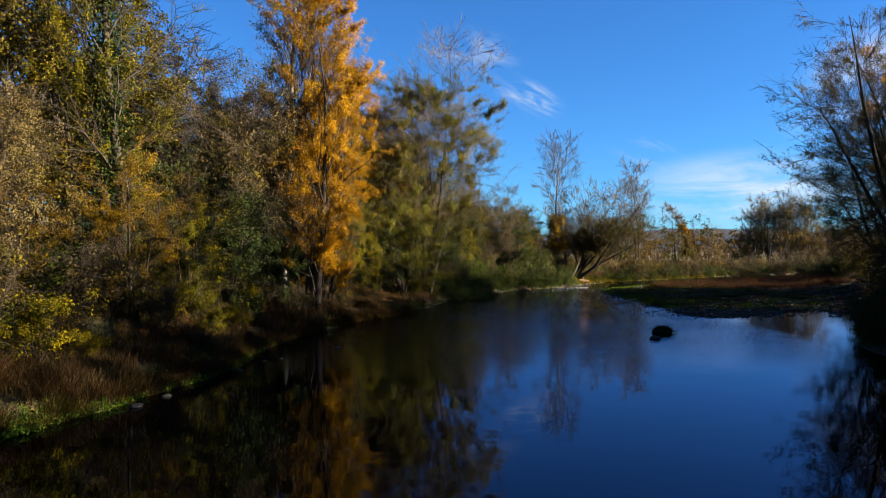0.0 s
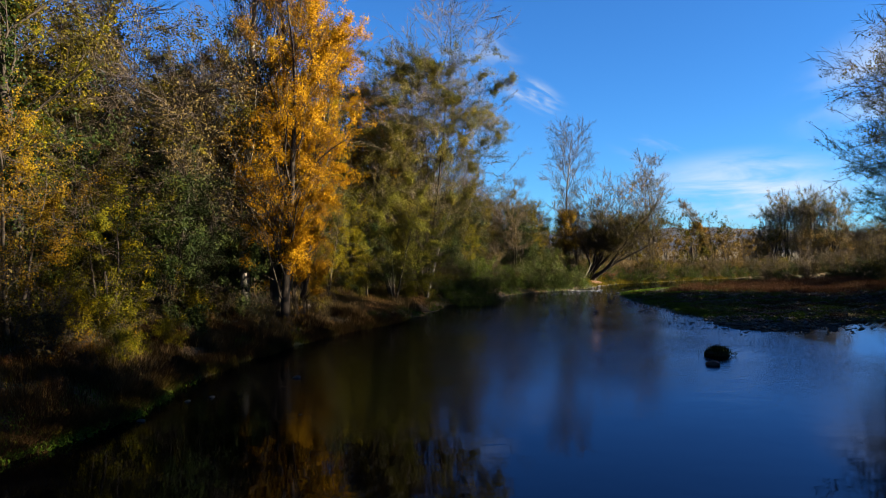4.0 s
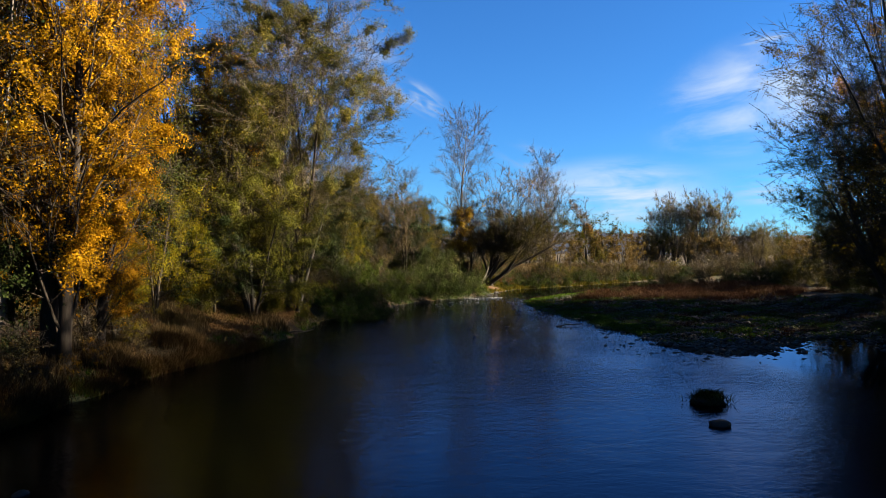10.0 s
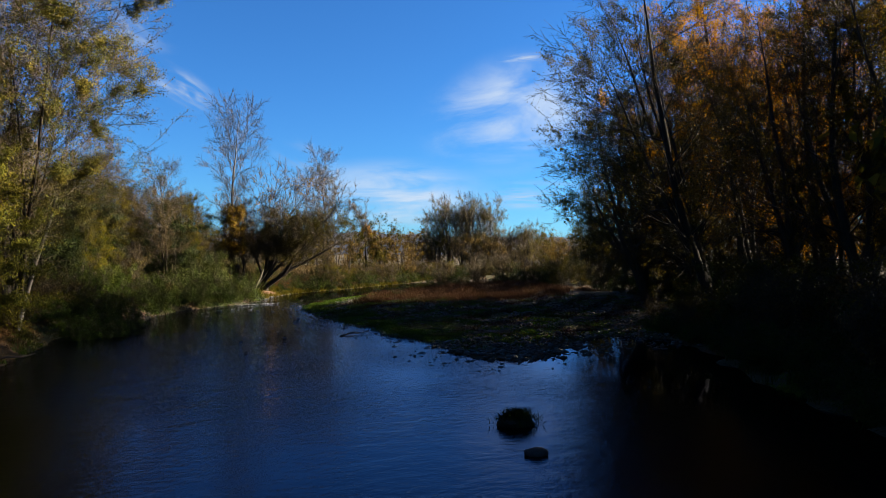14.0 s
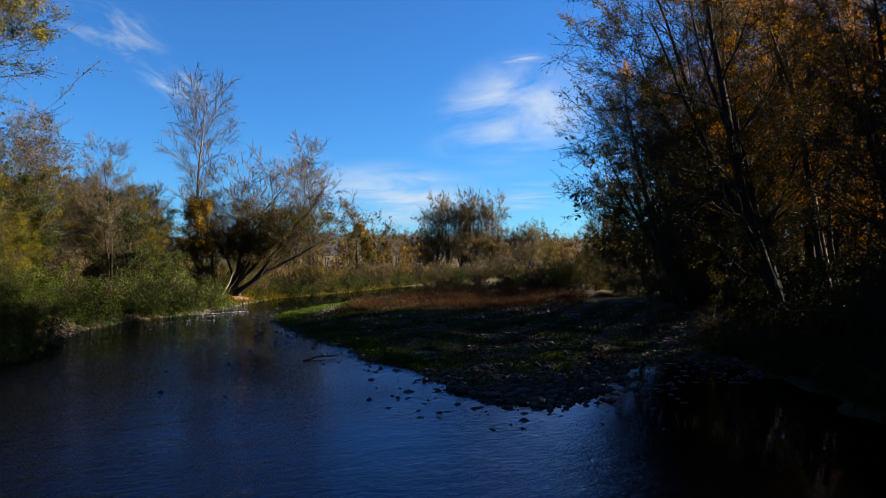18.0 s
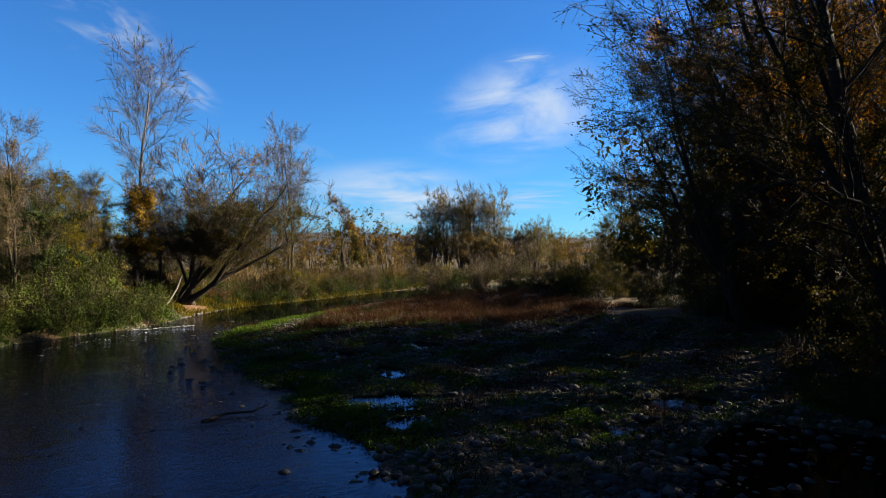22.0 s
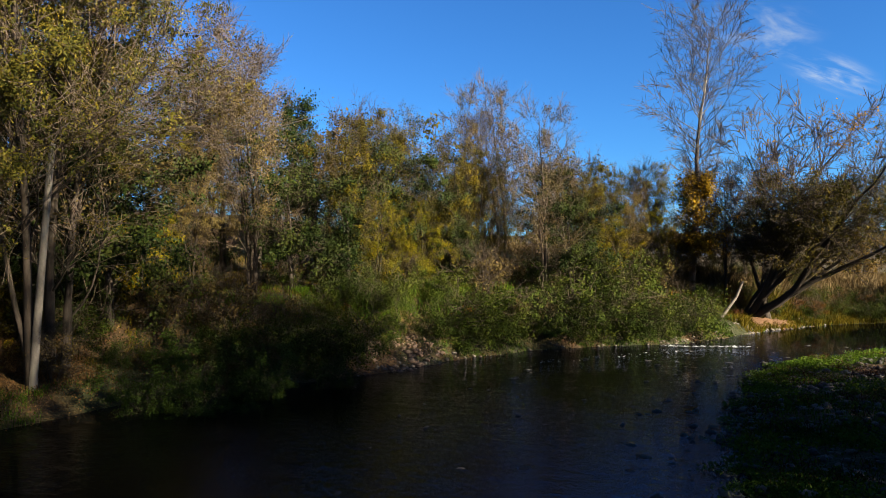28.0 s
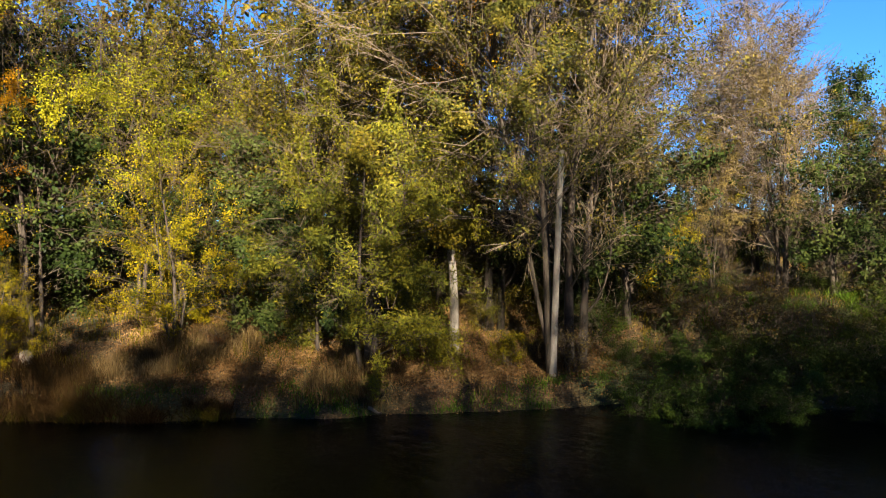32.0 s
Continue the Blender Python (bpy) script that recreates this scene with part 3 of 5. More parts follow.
kind("tan", "bare_tree", "slender tan half-bare tree with fine upright twigs", BARK, BROWN, twig=TWIG_PALE, seed=18, H=15, r=0.12, stems=2, spread=0.06, start=0.14, limbs=40,
     reach=lambda f: 2.2 * dome(f), rise=1.3, lift=0.08, subs=6, twigs=7, leaves=7.2, leaf=0.091, fuzz=0.22, thick=0.014)
kind("ivied", "ivy_covered_tree", "tree smothered in dark green ivy", BARK, OLIVE, seed=19, H=14, r=0.16, start=0.3, limbs=26,
     reach=lambda f: 2.6 * dome(f), rise=0.8, lift=0.05, subs=6, twigs=5, leaves=9, leaf=0.14, fuzz=0.22, ivy=5200, ivy_top=0.75)
kind("conifer", "conifer_tree", "dark green conifer behind the bank trees", BARK, DARK, seed=20, H=14, r=0.2, start=0.04, limbs=70,
     reach=lambda f: 2.7 * cone(f), rise=0.1, lift=0.0, subs=6, twigs=5, leaves=12, leaf=0.14, fuzz=0.22, show=False)
kind("bare", "bare_tree", "tall nearly bare tree with pale twigs and gold leaves low down", PALE, AMBER, twig=TWIG_GREY, seed=21, H=22, r=0.2, start=0.1, limbs=60,
     reach=lambda f: 1.3 + 2.6 * float(smooth((f - 0.35) / 0.25)) * (1.4 - 0.7 * f), rise=0.75, lift=0.07, subs=9, twigs=8, leaves=9, leaf=0.15, fuzz=0.22, leafy=(0.0, 0.42), thick=0.017)
kind("forked", "bare_tree", "bare dark tree forking into a broad crown", BARK, GOLD, twig=TWIG_GREY, seed=31, H=14.6, r=0.2, stems=3, spread=0.26, bow=(0.1, 0.0), start=0.36, limbs=42,
     reach=lambda f: 2.5, rise=0.8, lift=0.07, subs=8, twigs=7, leaves=0.8, leaf=0.16, fuzz=0.25, thick=0.024, sway=0.12)
kind("leaning_willow", "willow_tree", "leaning many-stemmed willow over the far bend", BARK, OLIVE, seed=32, H=9.2, r=0.2, stems=12, spread=0.55, bow=(0.95, 0.0), start=0.36, limbs=168,
     reach=lambda f: 2.2, rise=0.7, lift=0.05, subs=6, twigs=7, leaves=9, leaf=0.12, fuzz=0.28, thick=0.018, rear=0.05, sway=0.1, loose=1.5, slim=0.4)
kind("alder", "riverside_tree", "tall unseen olive tree added to shade the opposite bank", BARK, BACKLIT, seed=46, H=24, r=0.2, stems=3, spread=0.12, start=0.08, limbs=66,
     reach=lambda f: 4.4 * dome(f), rise=0.6, lift=0.02, subs=7, twigs=6, leaves=22, leaf=0.10, fuzz=0.28, loose=1.2)
kind("slim_poplar", "poplar_tree", "slim leaning golden poplar with a bare pale top", PALE, GOLD, twig=TWIG_PALE, seed=45, H=15.5, r=0.2, bow=(-0.34, 0.0), start=0.08, limbs=46,
     reach=lambda f: 0.6 * col(f), rise=2.0, lift=0.09, subs=5, twigs=5, leaves=34, leaf=0.19, fuzz=0.22, leafy=(0.0, 0.6), thick=0.035, rear=0.0)
kind("right_big", "riverside_tree", "large backlit tree with sparse olive leaves leaning over the river", BARK, BACKLIT, seed=22, H=23, r=0.24, stems=4, spread=0.26, start=0.12, limbs=60,
     reach=lambda f: 5.6 * dome(f), rise=0.75, lift=-0.015, subs=8, twigs=7, leaves=13, leaf=0.085, fuzz=0.24, wob=0.17, thick=0.013, loose=1.6)
kind("right_gold", "riverside_tree", "tall tree with glowing orange leaves behind the dark trunks", BARK, GLOW, seed=23, H=21, r=0.2, stems=3, spread=0.14, start=0.15, limbs=50,
     reach=lambda f: 3.4 * dome(f), rise=0.9, lift=0.04, subs=6, twigs=5, leaves=24, leaf=0.09, fuzz=0.27, loose=1.6)
kind("far_wood", "broadleaf_tree", "brownish autumn tree in the far woods", BARK, FAR_BROWN, seed=33, H=10, r=0.12, stems=3, spread=0.15, start=0.03, limbs=20,
     reach=lambda f: 3.0 * dome(f), rise=0.7, lift=0.04, subs=5, twigs=4, leaves=8, leaf=0.24, fuzz=0.25, thick=0.02, show=False)
kind("far_green", "broadleaf_tree", "olive autumn tree in the far woods", BARK, OLIVE, seed=34, H=10, r=0.12, stems=3, spread=0.15, start=0.03, limbs=20,
     reach=lambda f: 3.0 * dome(f), rise=0.7, lift=0.04, subs=5, twigs=4, leaves=10, leaf=0.24, fuzz=0.25, thick=0.02, show=False)
kind("shrub", "shrub", "olive-green leafy shrub on the river bank", BARK, OLIVE, cat="shrub", seed=24, H=3.2, r=0.035, stems=6, spread=0.45, start=0.03, limbs=36,
     reach=lambda f: 0.9, rise=0.7, lift=0.03, subs=3, twigs=4, leaves=13, leaf=0.091, fuzz=0.24, twig_len=0.45, show=False)
kind("bramble", "bramble_bush", "dense green bramble thicket over the bank", BARK, GREEN, cat="shrub", seed=25, H=1.9, r=0.025, stems=8, spread=1.0, start=0.03, limbs=48,
     reach=lambda f: 0.8, rise=0.4, lift=-0.03, subs=3, twigs=3, leaves=20.3, leaf=0.084, fuzz=0.24, twig_len=0.45, show=False)
kind("rusty", "shrub", "reddish-brown autumn shrub on the bank", BARK, RUST, cat="shrub", seed=26, H=2.6, r=0.03, stems=6, spread=0.5, start=0.03, limbs=36,
     reach=lambda f: 0.75, rise=0.8, lift=0.03, subs=3, twigs=4, leaves=10.2, leaf=0.084, fuzz=0.2, twig_len=0.4)
kind("yellow_shrub", "shrub", "bright yellow autumn shrub under the trees", BARK, YELLOW, cat="shrub", seed=27, H=3.4, r=0.035, stems=6, spread=0.4, start=0.03, limbs=36,
     reach=lambda f: 0.9, rise=0.8, lift=0.03, subs=3, twigs=4, leaves=13, leaf=0.099, fuzz=0.24, twig_len=0.45, show=False)
kind("twiggy", "shrub", "brown bare-twigged thicket on the bank", BARK, BROWN, cat="shrub", twig=TWIG, seed=28, H=3.0, r=0.03, stems=7, spread=0.5, start=0.03, limbs=42,
     reach=lambda f: 0.8, rise=1.0, lift=0.04, subs=4, twigs=5, leaves=2.5, leaf=0.13, fuzz=0.2, twig_len=0.5)
kind("locust", "locust_tree", "slim yellow-leaved tree with a high crown on the slope", BARK, LIME, seed=41, H=13, r=0.09, stems=2, spread=0.10, start=0.42, limbs=32,
     reach=lambda f: 2.8 * dome(f), rise=0.5, lift=0.02, subs=6, twigs=5, leaves=26, leaf=0.084, fuzz=0.22)
kind("gold_top", "poplar_tree", "pale-trunked poplar with golden leaves in its crown", PALE, GOLD, seed=42, H=18, r=0.14, start=0.45, limbs=30,
     reach=lambda f: 2.2 * dome(f), rise=0.9, lift=0.05, subs=6, twigs=5, leaves=30, leaf=0.1, fuzz=0.22)
kind("rust_tree", "broadleaf_tree", "autumn tree with amber leaves", BARK, AMBER, seed=43, H=14, r=0.12, stems=3, spread=0.12, start=0.08, limbs=40,
     reach=lambda f: 3.2 * dome(f), rise=0.6, lift=0.03, subs=6, twigs=5, leaves=24, leaf=0.095, fuzz=0.25)
kind("ivy_bush", "ivy_thicket", "dark green ivy thicket hanging over the water", BARK, IVY, cat="shrub", seed=44, H=2.4, r=0.03, stems=9, spread=0.8, start=0.03, limbs=60,
     reach=lambda f: 0.9, rise=0.3, lift=-0.06, subs=3, twigs=4, leaves=14, leaf=0.1, fuzz=0.2, twig_len=0.5, show=False)

kind("holly", "evergreen_tree", "dark evergreen tree in the shade of the poplars", BARK, EVERGREEN, seed=51, H=9, r=0.09, stems=2, spread=0.1, start=0.05, limbs=40,
     reach=lambda f: 2.5 * dome(f), rise=0.5, lift=0.0, subs=6, twigs=5, leaves=22, leaf=0.12, fuzz=0.25)
kind("partner_poplar", "poplar_tree", "tall pale-trunked poplar with ivy and thinning gold leaves", PALE, AMBER, seed=52, H=27, r=0.22, stems=1, start=0.12, limbs=60,
     reach=lambda f: 1.9 * col(f), rise=1.5, lift=0.1, subs=6, twigs=5, leaves=18, leaf=0.11, fuzz=0.22, ivy=2600, ivy_top=0.55)
kind("clump", "broadleaf_tree", "upright olive-brown tree beyond the river bend", BARK, TAWNY, twig=TWIG_PALE, seed=53, H=15, r=0.14, stems=6, spread=0.2, start=0.1, limbs=48,
     reach=lambda f: 2.9 * dome(f), rise=1.2, lift=0.06, subs=6, twigs=6, leaves=3.2, leaf=0.18, fuzz=0.25, twig_len=1.1, thick=0.028, loose=1.5)
kind("drooping", "bare_tree", "large brown tree with drooping half-bare twigs", BARK, BROWN, twig=TWIG, seed=54, H=16, r=0.2, stems=2, spread=0.14, start=0.3, limbs=40,
     reach=lambda f: 4.4 * dome(f), rise=0.5, lift=-0.05, subs=8, twigs=8, leaves=5, leaf=0.11, fuzz=0.22, twig_len=1.2, thick=0.014)

kind("amber_shrub", "sapling", "slender sapling with amber autumn leaves", BARK, GOLD, cat="sapling", seed=55, H=3.4, r=0.025, stems=5, spread=0.25, start=0.1, limbs=30,
     reach=lambda f: 0.55, rise=1.3, lift=0.05, subs=3, twigs=4, leaves=5, leaf=0.09, fuzz=0.2, twig_len=0.5)

# ---- left bank, upstream to downstream ----
for k, x, y, s in [
    ("poplar", -9.2, 46.2, 1.0), ("poplar", -8.7, 48.4, 0.66), ("partner_poplar", -11.2, 46.4, 1.0), ("ivy_poplar", -17.6, 36.8, 1.0), ("ivy_poplar", -21.4, 39.3, 1.02),
    ("tan", -5.6, 68.2, 1.1), ("gold_top", -4.9, 66.2, 1.0), ("tan", -2.9, 70.2, 1.1),
    ("rust_tree", -14.6, 31.5, 0.62), ("maple", -14.2, 37.0, 0.7), ("rust_tree", -17.2, 27.0, 0.72), ("brown", -15.5, 22.5, 0.7), ("rust_tree", -20.5, 27.0, 0.85), ("brown", -22.0, 33.0, 1.1), ("rust_tree", -18.0, 21.0, 0.8), ("brown", -16.5, 19.5, 0.7),
    ("ivied", -13.2, 42.5, 0.85), ("drooping", -13.6, 45.4, 1.0), ("holly", -15.0, 48.0, 1.05), ("holly", -12.8, 39.8, 0.75), ("holly", -13.2, 50.6, 1.1), ("holly", -12.2, 45.6, 0.7), ("holly", -17.0, 42.0, 1.15), ("holly", -16.5, 52.5, 1.3), ("holly", -11.6, 48.4, 0.75), ("drooping", -16.4, 47.8, 1.1), ("maple", -8.6, 50.8, 0.55), ("maple", -8.6, 56.4, 0.95), ("green", -7.4, 64.2, 1.1), ("green", -11.2, 61.6, 1.25), ("tan", -9.6, 67.4, 1.25), ("holly", -9.6, 58.6, 0.8), ("holly", -6.6, 61.4, 0.6), ("holly", -4.3, 73.6, 0.95), ("holly", -5.8, 71.6, 0.8), ("locust", -11.5, 51.5, 0.95),
    ("willow", -4.4, 62.6, 1.0), ("ivied", -13.0, 59.5, 0.8), ("locust", -13.5, 55.0, 1.0), ("locust", -16.0, 57.5, 1.1), ("locust", -17.5, 52.0, 1.1), ("locust", -15.5, 61.0, 1.05), ("maple", -10.2, 60.6, 0.72),
    ("ivied", -20.0, 44.0, 1.3), ("green", -22.0, 40.0, 1.4), ("green", -24.0, 32.0, 1.4), ("maple", -22.0, 25.0, 1.3), ("brown", -24.0, 50.0, 1.4),
    ("green", -19.0, 54.0, 1.3), ("maple", -21.0, 60.0, 1.3), ("ivied", -17.0, 65.0, 1.1), ("green", -15.0, 69.0, 1.2), ("brown", -23.0, 68.0, 1.4),
    ("ivied", -6.0, 75.0, 1.25), ("green", -9.0, 72.5, 1.0), ("tan", -4.6, 82.6, 0.76), ("tan", -6.5, 80.5, 0.85), ("tan", -8.0, 84.0, 0.8), ("conifer", -7.6, 89.0, 0.78), ("holly", -1.6, 88.4, 0.85), ("holly", 1.2, 91.6, 0.8), ("tan", 0.8, 97.0, 0.74), ("tan", 3.2, 99.0, 0.78), ("brown", 6.0, 103.0, 0.85), ("ivied", -0.6, 86.6, 0.8),
    ("brown", -4.2, 77.8, 0.7), ("ivied", -11.0, 79.0, 0.9), ("green", -14.0, 77.0, 0.85), ("green", -1.8, 91.0, 0.8), ("ivied", -3.8, 92.5, 0.75), ("maple", 0.6, 90.5, 0.7),
    ("brown", -2.0, 97.0, 0.8), ("brown", 1.2, 99.5, 0.8), ("green", 3.0, 95.5, 0.65), ("ivied", 6.3, 100.5, 0.62), ("brown", 5.0, 104.0, 0.85), ("green", 9.5, 101.5, 0.6),
    ("brown", 9.0, 107.0, 0.75), ("tan", 12.0, 105.5, 0.5), ("bare", 15.2, 103.8, 0.88), ("tan", 17.2, 106.5, 0.6), ("forked", 20.2, 106.8, 1.0), ("tan", 34.3, 129.7, 1.15), ("brown", 18.5, 112.0, 0.7),
    ("brown", -10.0, 95.0, 0.8), ("green", -8.0, 102.0, 0.7), ("brown", 0.0, 108.0, 0.7), ("green", -16.0, 90.0, 0.8), ("brown", -5.0, 112.0, 0.7), ("green", 12.0, 114.0, 0.7),
    ("brown", 23.0, 115.5, 0.6), ("brown", 31.0, 119.0, 0.6),
]:
    tree(k, x, y, s)
tree("grey_poplar", -2.3, 68.9, 1.0, turn=0)
tree("leaning_willow", 18.6, 106.2, 1.0, turn=0)

# woods behind the bank
wr = random.Random(3)
for i in range(34):
    y = 8 + i * 3.6 + wr.uniform(-1.5, 1.5)
    edge = float(np.interp(y, [p[1] for p in LEFT], [p[0] for p in LEFT]))
    tree(wr.choice(["far_green", "far_wood", "far_green"]), edge - wr.uniform(24, 40), y, wr.uniform(1.0, 1.5) if y < 72 else wr.uniform(0.55, 0.85))


def along_left(y):
    return float(np.interp(y, [p[1] for p in LEFT], [p[0] for p in LEFT]))


# undergrowth of the left bank: low at the water, taller behind
ur = random.Random(8)
y = 14.0
while y < 118:
    e = along_left(y)
    mix = ["twiggy", "rusty", "rusty", "twiggy", "rusty", "yellow_shrub"] if y < 52 else ["twiggy", "shrub", "yellow_shrub", "rusty"] if y < 72 else ["bramble", "bramble", "bramble", "twiggy", "rusty"]
    bare_bank = 51 < y < 66
    if not bare_bank:
        tree(ur.choice(mix), e - ur.uniform(1.6, 2.8), y + ur.uniform(-0.6, 0.6), ur.uniform(0.45, 0.7))
    tree(ur.choice(mix), e - ur.uniform(3.4, 5.0), y + ur.uniform(-0.8, 0.8), ur.uniform(0.5, 0.95) * (0.6 if bare_bank else 1))
    if bare_bank:
        y += 2.6
        continue
    tree(ur.choice(["rusty", "shrub", "bramble", "twiggy", "bramble", "yellow_shrub"] if y < 58 else ["shrub", "bramble", "bramble", "twiggy", "rusty"]), e - ur.uniform(6, 9), y + ur.uniform(-1, 1), ur.uniform(0.8, 1.3) * (1 if y < 74 else 0.6))
    if ur.random() < 0.7:
        tree(ur.choice(["rusty", "bramble", "bramble"] if y < 58 else ["shrub", "rusty", "bramble"]), e - ur.uniform(10, 16), y + ur.uniform(-1, 1), ur.uniform(1.0, 1.6) * (1 if y < 74 else 0.6))
    y += 2.0 if y < 60 else 2.3

# amber saplings in the grass above the shore
for x, y, s in [(-12.6, 30.2, 0.5), (-12.0, 31.6, 0.6), (-12.9, 33.0, 0.55), (-11.8, 34.4, 0.5), (-12.4, 35.6, 0.6), (-11.4, 36.8, 0.45), (-12.2, 38.2, 0.5), (-13.4, 28.0, 0.55), (-9.0, 44.2, 0.5), (-8.4, 45.2, 0.6), (-8.2, 47.2, 0.7), (-13.8, 25.4, 0.5), (-14.4, 22.6, 0.5)]:
    tree("amber_shrub", x, y, s)

# thickets that hang into the water
for x, y, s in [(1.0, 70.4, 0.55), (2.6, 71.0, 0.85), (0.8, 72.4, 1.0), (3.2, 73.6, 0.8), (1.8, 74.8, 1.2), (4.0, 71.6, 0.5), (-0.8, 73.2, 0.9), (4.2, 76.4, 0.9)]:
    tree("ivy_bush", x, y, s, dz=0.3)
for x, y, s in [(8.0, 91.5, 1.3), (10.5, 93.6, 1.3), (13.0, 95.3, 1.25), (15.6, 97.8, 1.2), (6.2, 88.0, 1.2), (12.0, 97.5, 1.4), (9.0, 95.5, 1.4)]:
    tree("bramble", x, y, s)

# low dark cover under the right bank trees
hr = random.Random(30)
for i in range(34):
    x, y = hr.uniform(31, 42), hr.uniform(50, 61)
    if x > 28 + (y - 46) * 0.62:
        tree(hr.choice(["bramble", "ivy_bush", "twiggy"]), x, y, hr.uniform(0.35, 0.7))

for i in range(40):
    y = 29 + i * 0.72
    e = float(np.interp(y, [30, 34.5, 37.6, 45, 50, 55, 58], [20.2, 21.2, 22.8, 27, 30.6, 32.5, 33.5]))
    tree(hr.choice(["ivy_bush", "ivy_bush", "bramble"]), e + hr.uniform(0.8, 2.2), y, hr.uniform(0.5, 0.85))
    tree(hr.choice(["ivy_bush", "shrub", "twiggy"]), e + hr.uniform(3.0, 6.0), y, hr.uniform(0.8, 1.2))

# close wall of trees above the brambles
hr = random.Random(29)
for i in range(15):
    y = 76 + i * 2.0
    tree(["maple", "ivied", "tan", "holly", "ivied", "maple", "brown"][i % 7], along_left(y) - hr.uniform(5.0, 9.5), y, hr.uniform(0.62, 0.82))
for i in range(22):
    y = 76 + i * 1.15
    if not 79.5 < y < 84.5:
        tree(hr.choice(["bramble", "bramble", "ivy_bush", "bramble"]), along_left(y) - hr.uniform(0.9, 1.8), y, hr.uniform(0.6, 0.95))
    tree(hr.choice(["bramble", "amber_shrub", "rusty", "twiggy"]), along_left(y) - hr.uniform(2.8, 4.6), y, hr.uniform(0.4, 0.65))

# ---- right bank ----
for k, x, y, s, lean in [
    ("right_big", 40.5, 57.5, 1.1, -0.20), ("right_big", 50.0, 68.0, 1.05, -0.30), ("right_gold", 44.5, 57.5, 1.12, -0.04), ("right_gold", 48.0, 61.0, 1.17, -0.03), ("right_gold", 52.5, 63.5, 1.1, 0.0),
    ("right_big", 62.0, 77.0, 0.9, -0.05), ("right_gold", 51.0, 75.0, 0.95, 0.0), ("right_big", 43.0, 50.0, 0.85, -0.12), ("right_gold", 47.0, 54.0, 0.9, 0),
    ("right_big", 38.5, 46.0, 0.85, -0.06),
    ("alder", 66.0, 104.0, 0.66, 0), ("alder", 70.0, 109.0, 0.68, 0), ("alder", 73.0, 99.0, 0.6, 0), ("right_big", 66.0, 54.0, 0.65, 0), ("right_big", 68.0, 60.0, 0.65, 0), ("right_gold", 66.0, 70.0, 0.7, 0), ("right_big", 60.0, 48.0, 0.9, 0), ("ivied", 49.0, 70.0, 1.3, 0), ("ivied", 40.5, 58.5, 0.75, -0.1), ("right_big", 60.0, 80.0, 0.9, 0), ("right_big", 53.0, 72.0, 1.0, -0.15), ("right_big", 39.0, 50.0, 0.7, -0.1),
    ("alder", 75.0, 116.0, 0.66, 0), ("alder", 81.0, 108.0, 0.66, 0), ("ivied", 42.0, 53.0, 0.9, 0),
    ("right_big", 48.0, 42.0, 1.0, 0), ("right_gold", 46.0, 51.5, 1.06, 0), ("right_gold", 55.0, 60.0, 0.95, 0), ("right_gold", 43.5, 47.0, 1.05, 0),
]:
    tree(k, x, y, s, lean=(lean, 0))
tree("right_big", 44.5, 68.5, 0.74, turn=40, lean=(-0.16, -0.12))
tree("right_big", 47.5, 73.0, 0.72, turn=200, lean=(-0.16, -0.05))
rr = random.Random(15)
for k, x, y, s in [("alder", 51.5, 75, 1.0), ("right_gold", 56, 72, 1.0), ("right_gold", 62, 73, 0.8), ("right_gold", 57, 78, 0.9), ("right_gold", 54, 68, 1.08), ("right_gold", 58, 66, 0.85), ("alder", 46, 43, 1.02)]:
    tree(k, x, y, s)
for i in range(30):
    y = rr.uniform(40, 74)
    front = float(np.interp(y, [34, 44, 52, 60, 66, 75], [26, 31, 38, 43, 47.5, 50]))
    tree("ivy_bush", front + rr.uniform(0, 4), y, rr.uniform(1.0, 1.9))
for i in range(84):
    y = rr.uniform(12, 112)
    front = float(np.interp(y, [10, 34, 44, 52, 60, 66, 75, 85, 95, 112], [24.5, 25, 30, 37, 42, 47, 49, 50, 52, 62]))
    d = rr.uniform(0, 5) if i % 2 else rr.uniform(4, 14)
    tree(rr.choice(["shrub", "twiggy", "bramble", "shrub"]), front + d, y, rr.uniform(0.7, 1.2))
# added alders outside the view, their heights set to shade the left bank
for i in range(13):
    yy = -4 + i * 4.2
    xx = 28.5 + max(0, (yy - 29) * 0.85)
    up = 1.0 if yy < 21 else 1.1 if yy < 30 else 1.58
    tree("alder", xx + rr.uniform(-1, 1), yy, up * rr.uniform(0.78, 0.95))
    if i % 4:
        tree("alder", xx + 6.5 + rr.uniform(-1, 1), yy + 2, rr.uniform(0.78, 0.95))
# second unseen row, added only for the shadow it throws across the river
rs = random.Random(77)
for i in range(11):
    yy = -3 + i * 4.0
    tree("far_green", 29.0 + max(0, (yy - 24) * 0.9) + rs.uniform(-0.8, 0.8), yy, rs.uniform(1.4, 1.55) if i < 3 else rs.uniform(1.15, 1.3) if i < 7 else rs.uniform(1.8, 1.95), label="unseen olive tree added to shade the opposite bank")
# more trees added out of view to keep sun off the river and left bank
for x, y, s in [(27, 2, 1.0), (32, 8, 0.9), (36, 14, 1.0), (40, 20, 1.0), (26, -6, 1.0), (33, -3, 1.0), (31, -12, 1.0), (43, 32, 1.0), (38, 6, 1.0), (36, 22, 0.9)]:
    tree("right_big", x, y, s)
# belt of trees added behind the right bank to block low sky light
for i in range(30):
    y = rr.uniform(-15, 115)
    tree(rr.choice(["far_green", "far_wood"]), 64 + rr.uniform(0, 16) + max(0, y - 95) * 0.5, y, rr.uniform(1.0, 1.4))

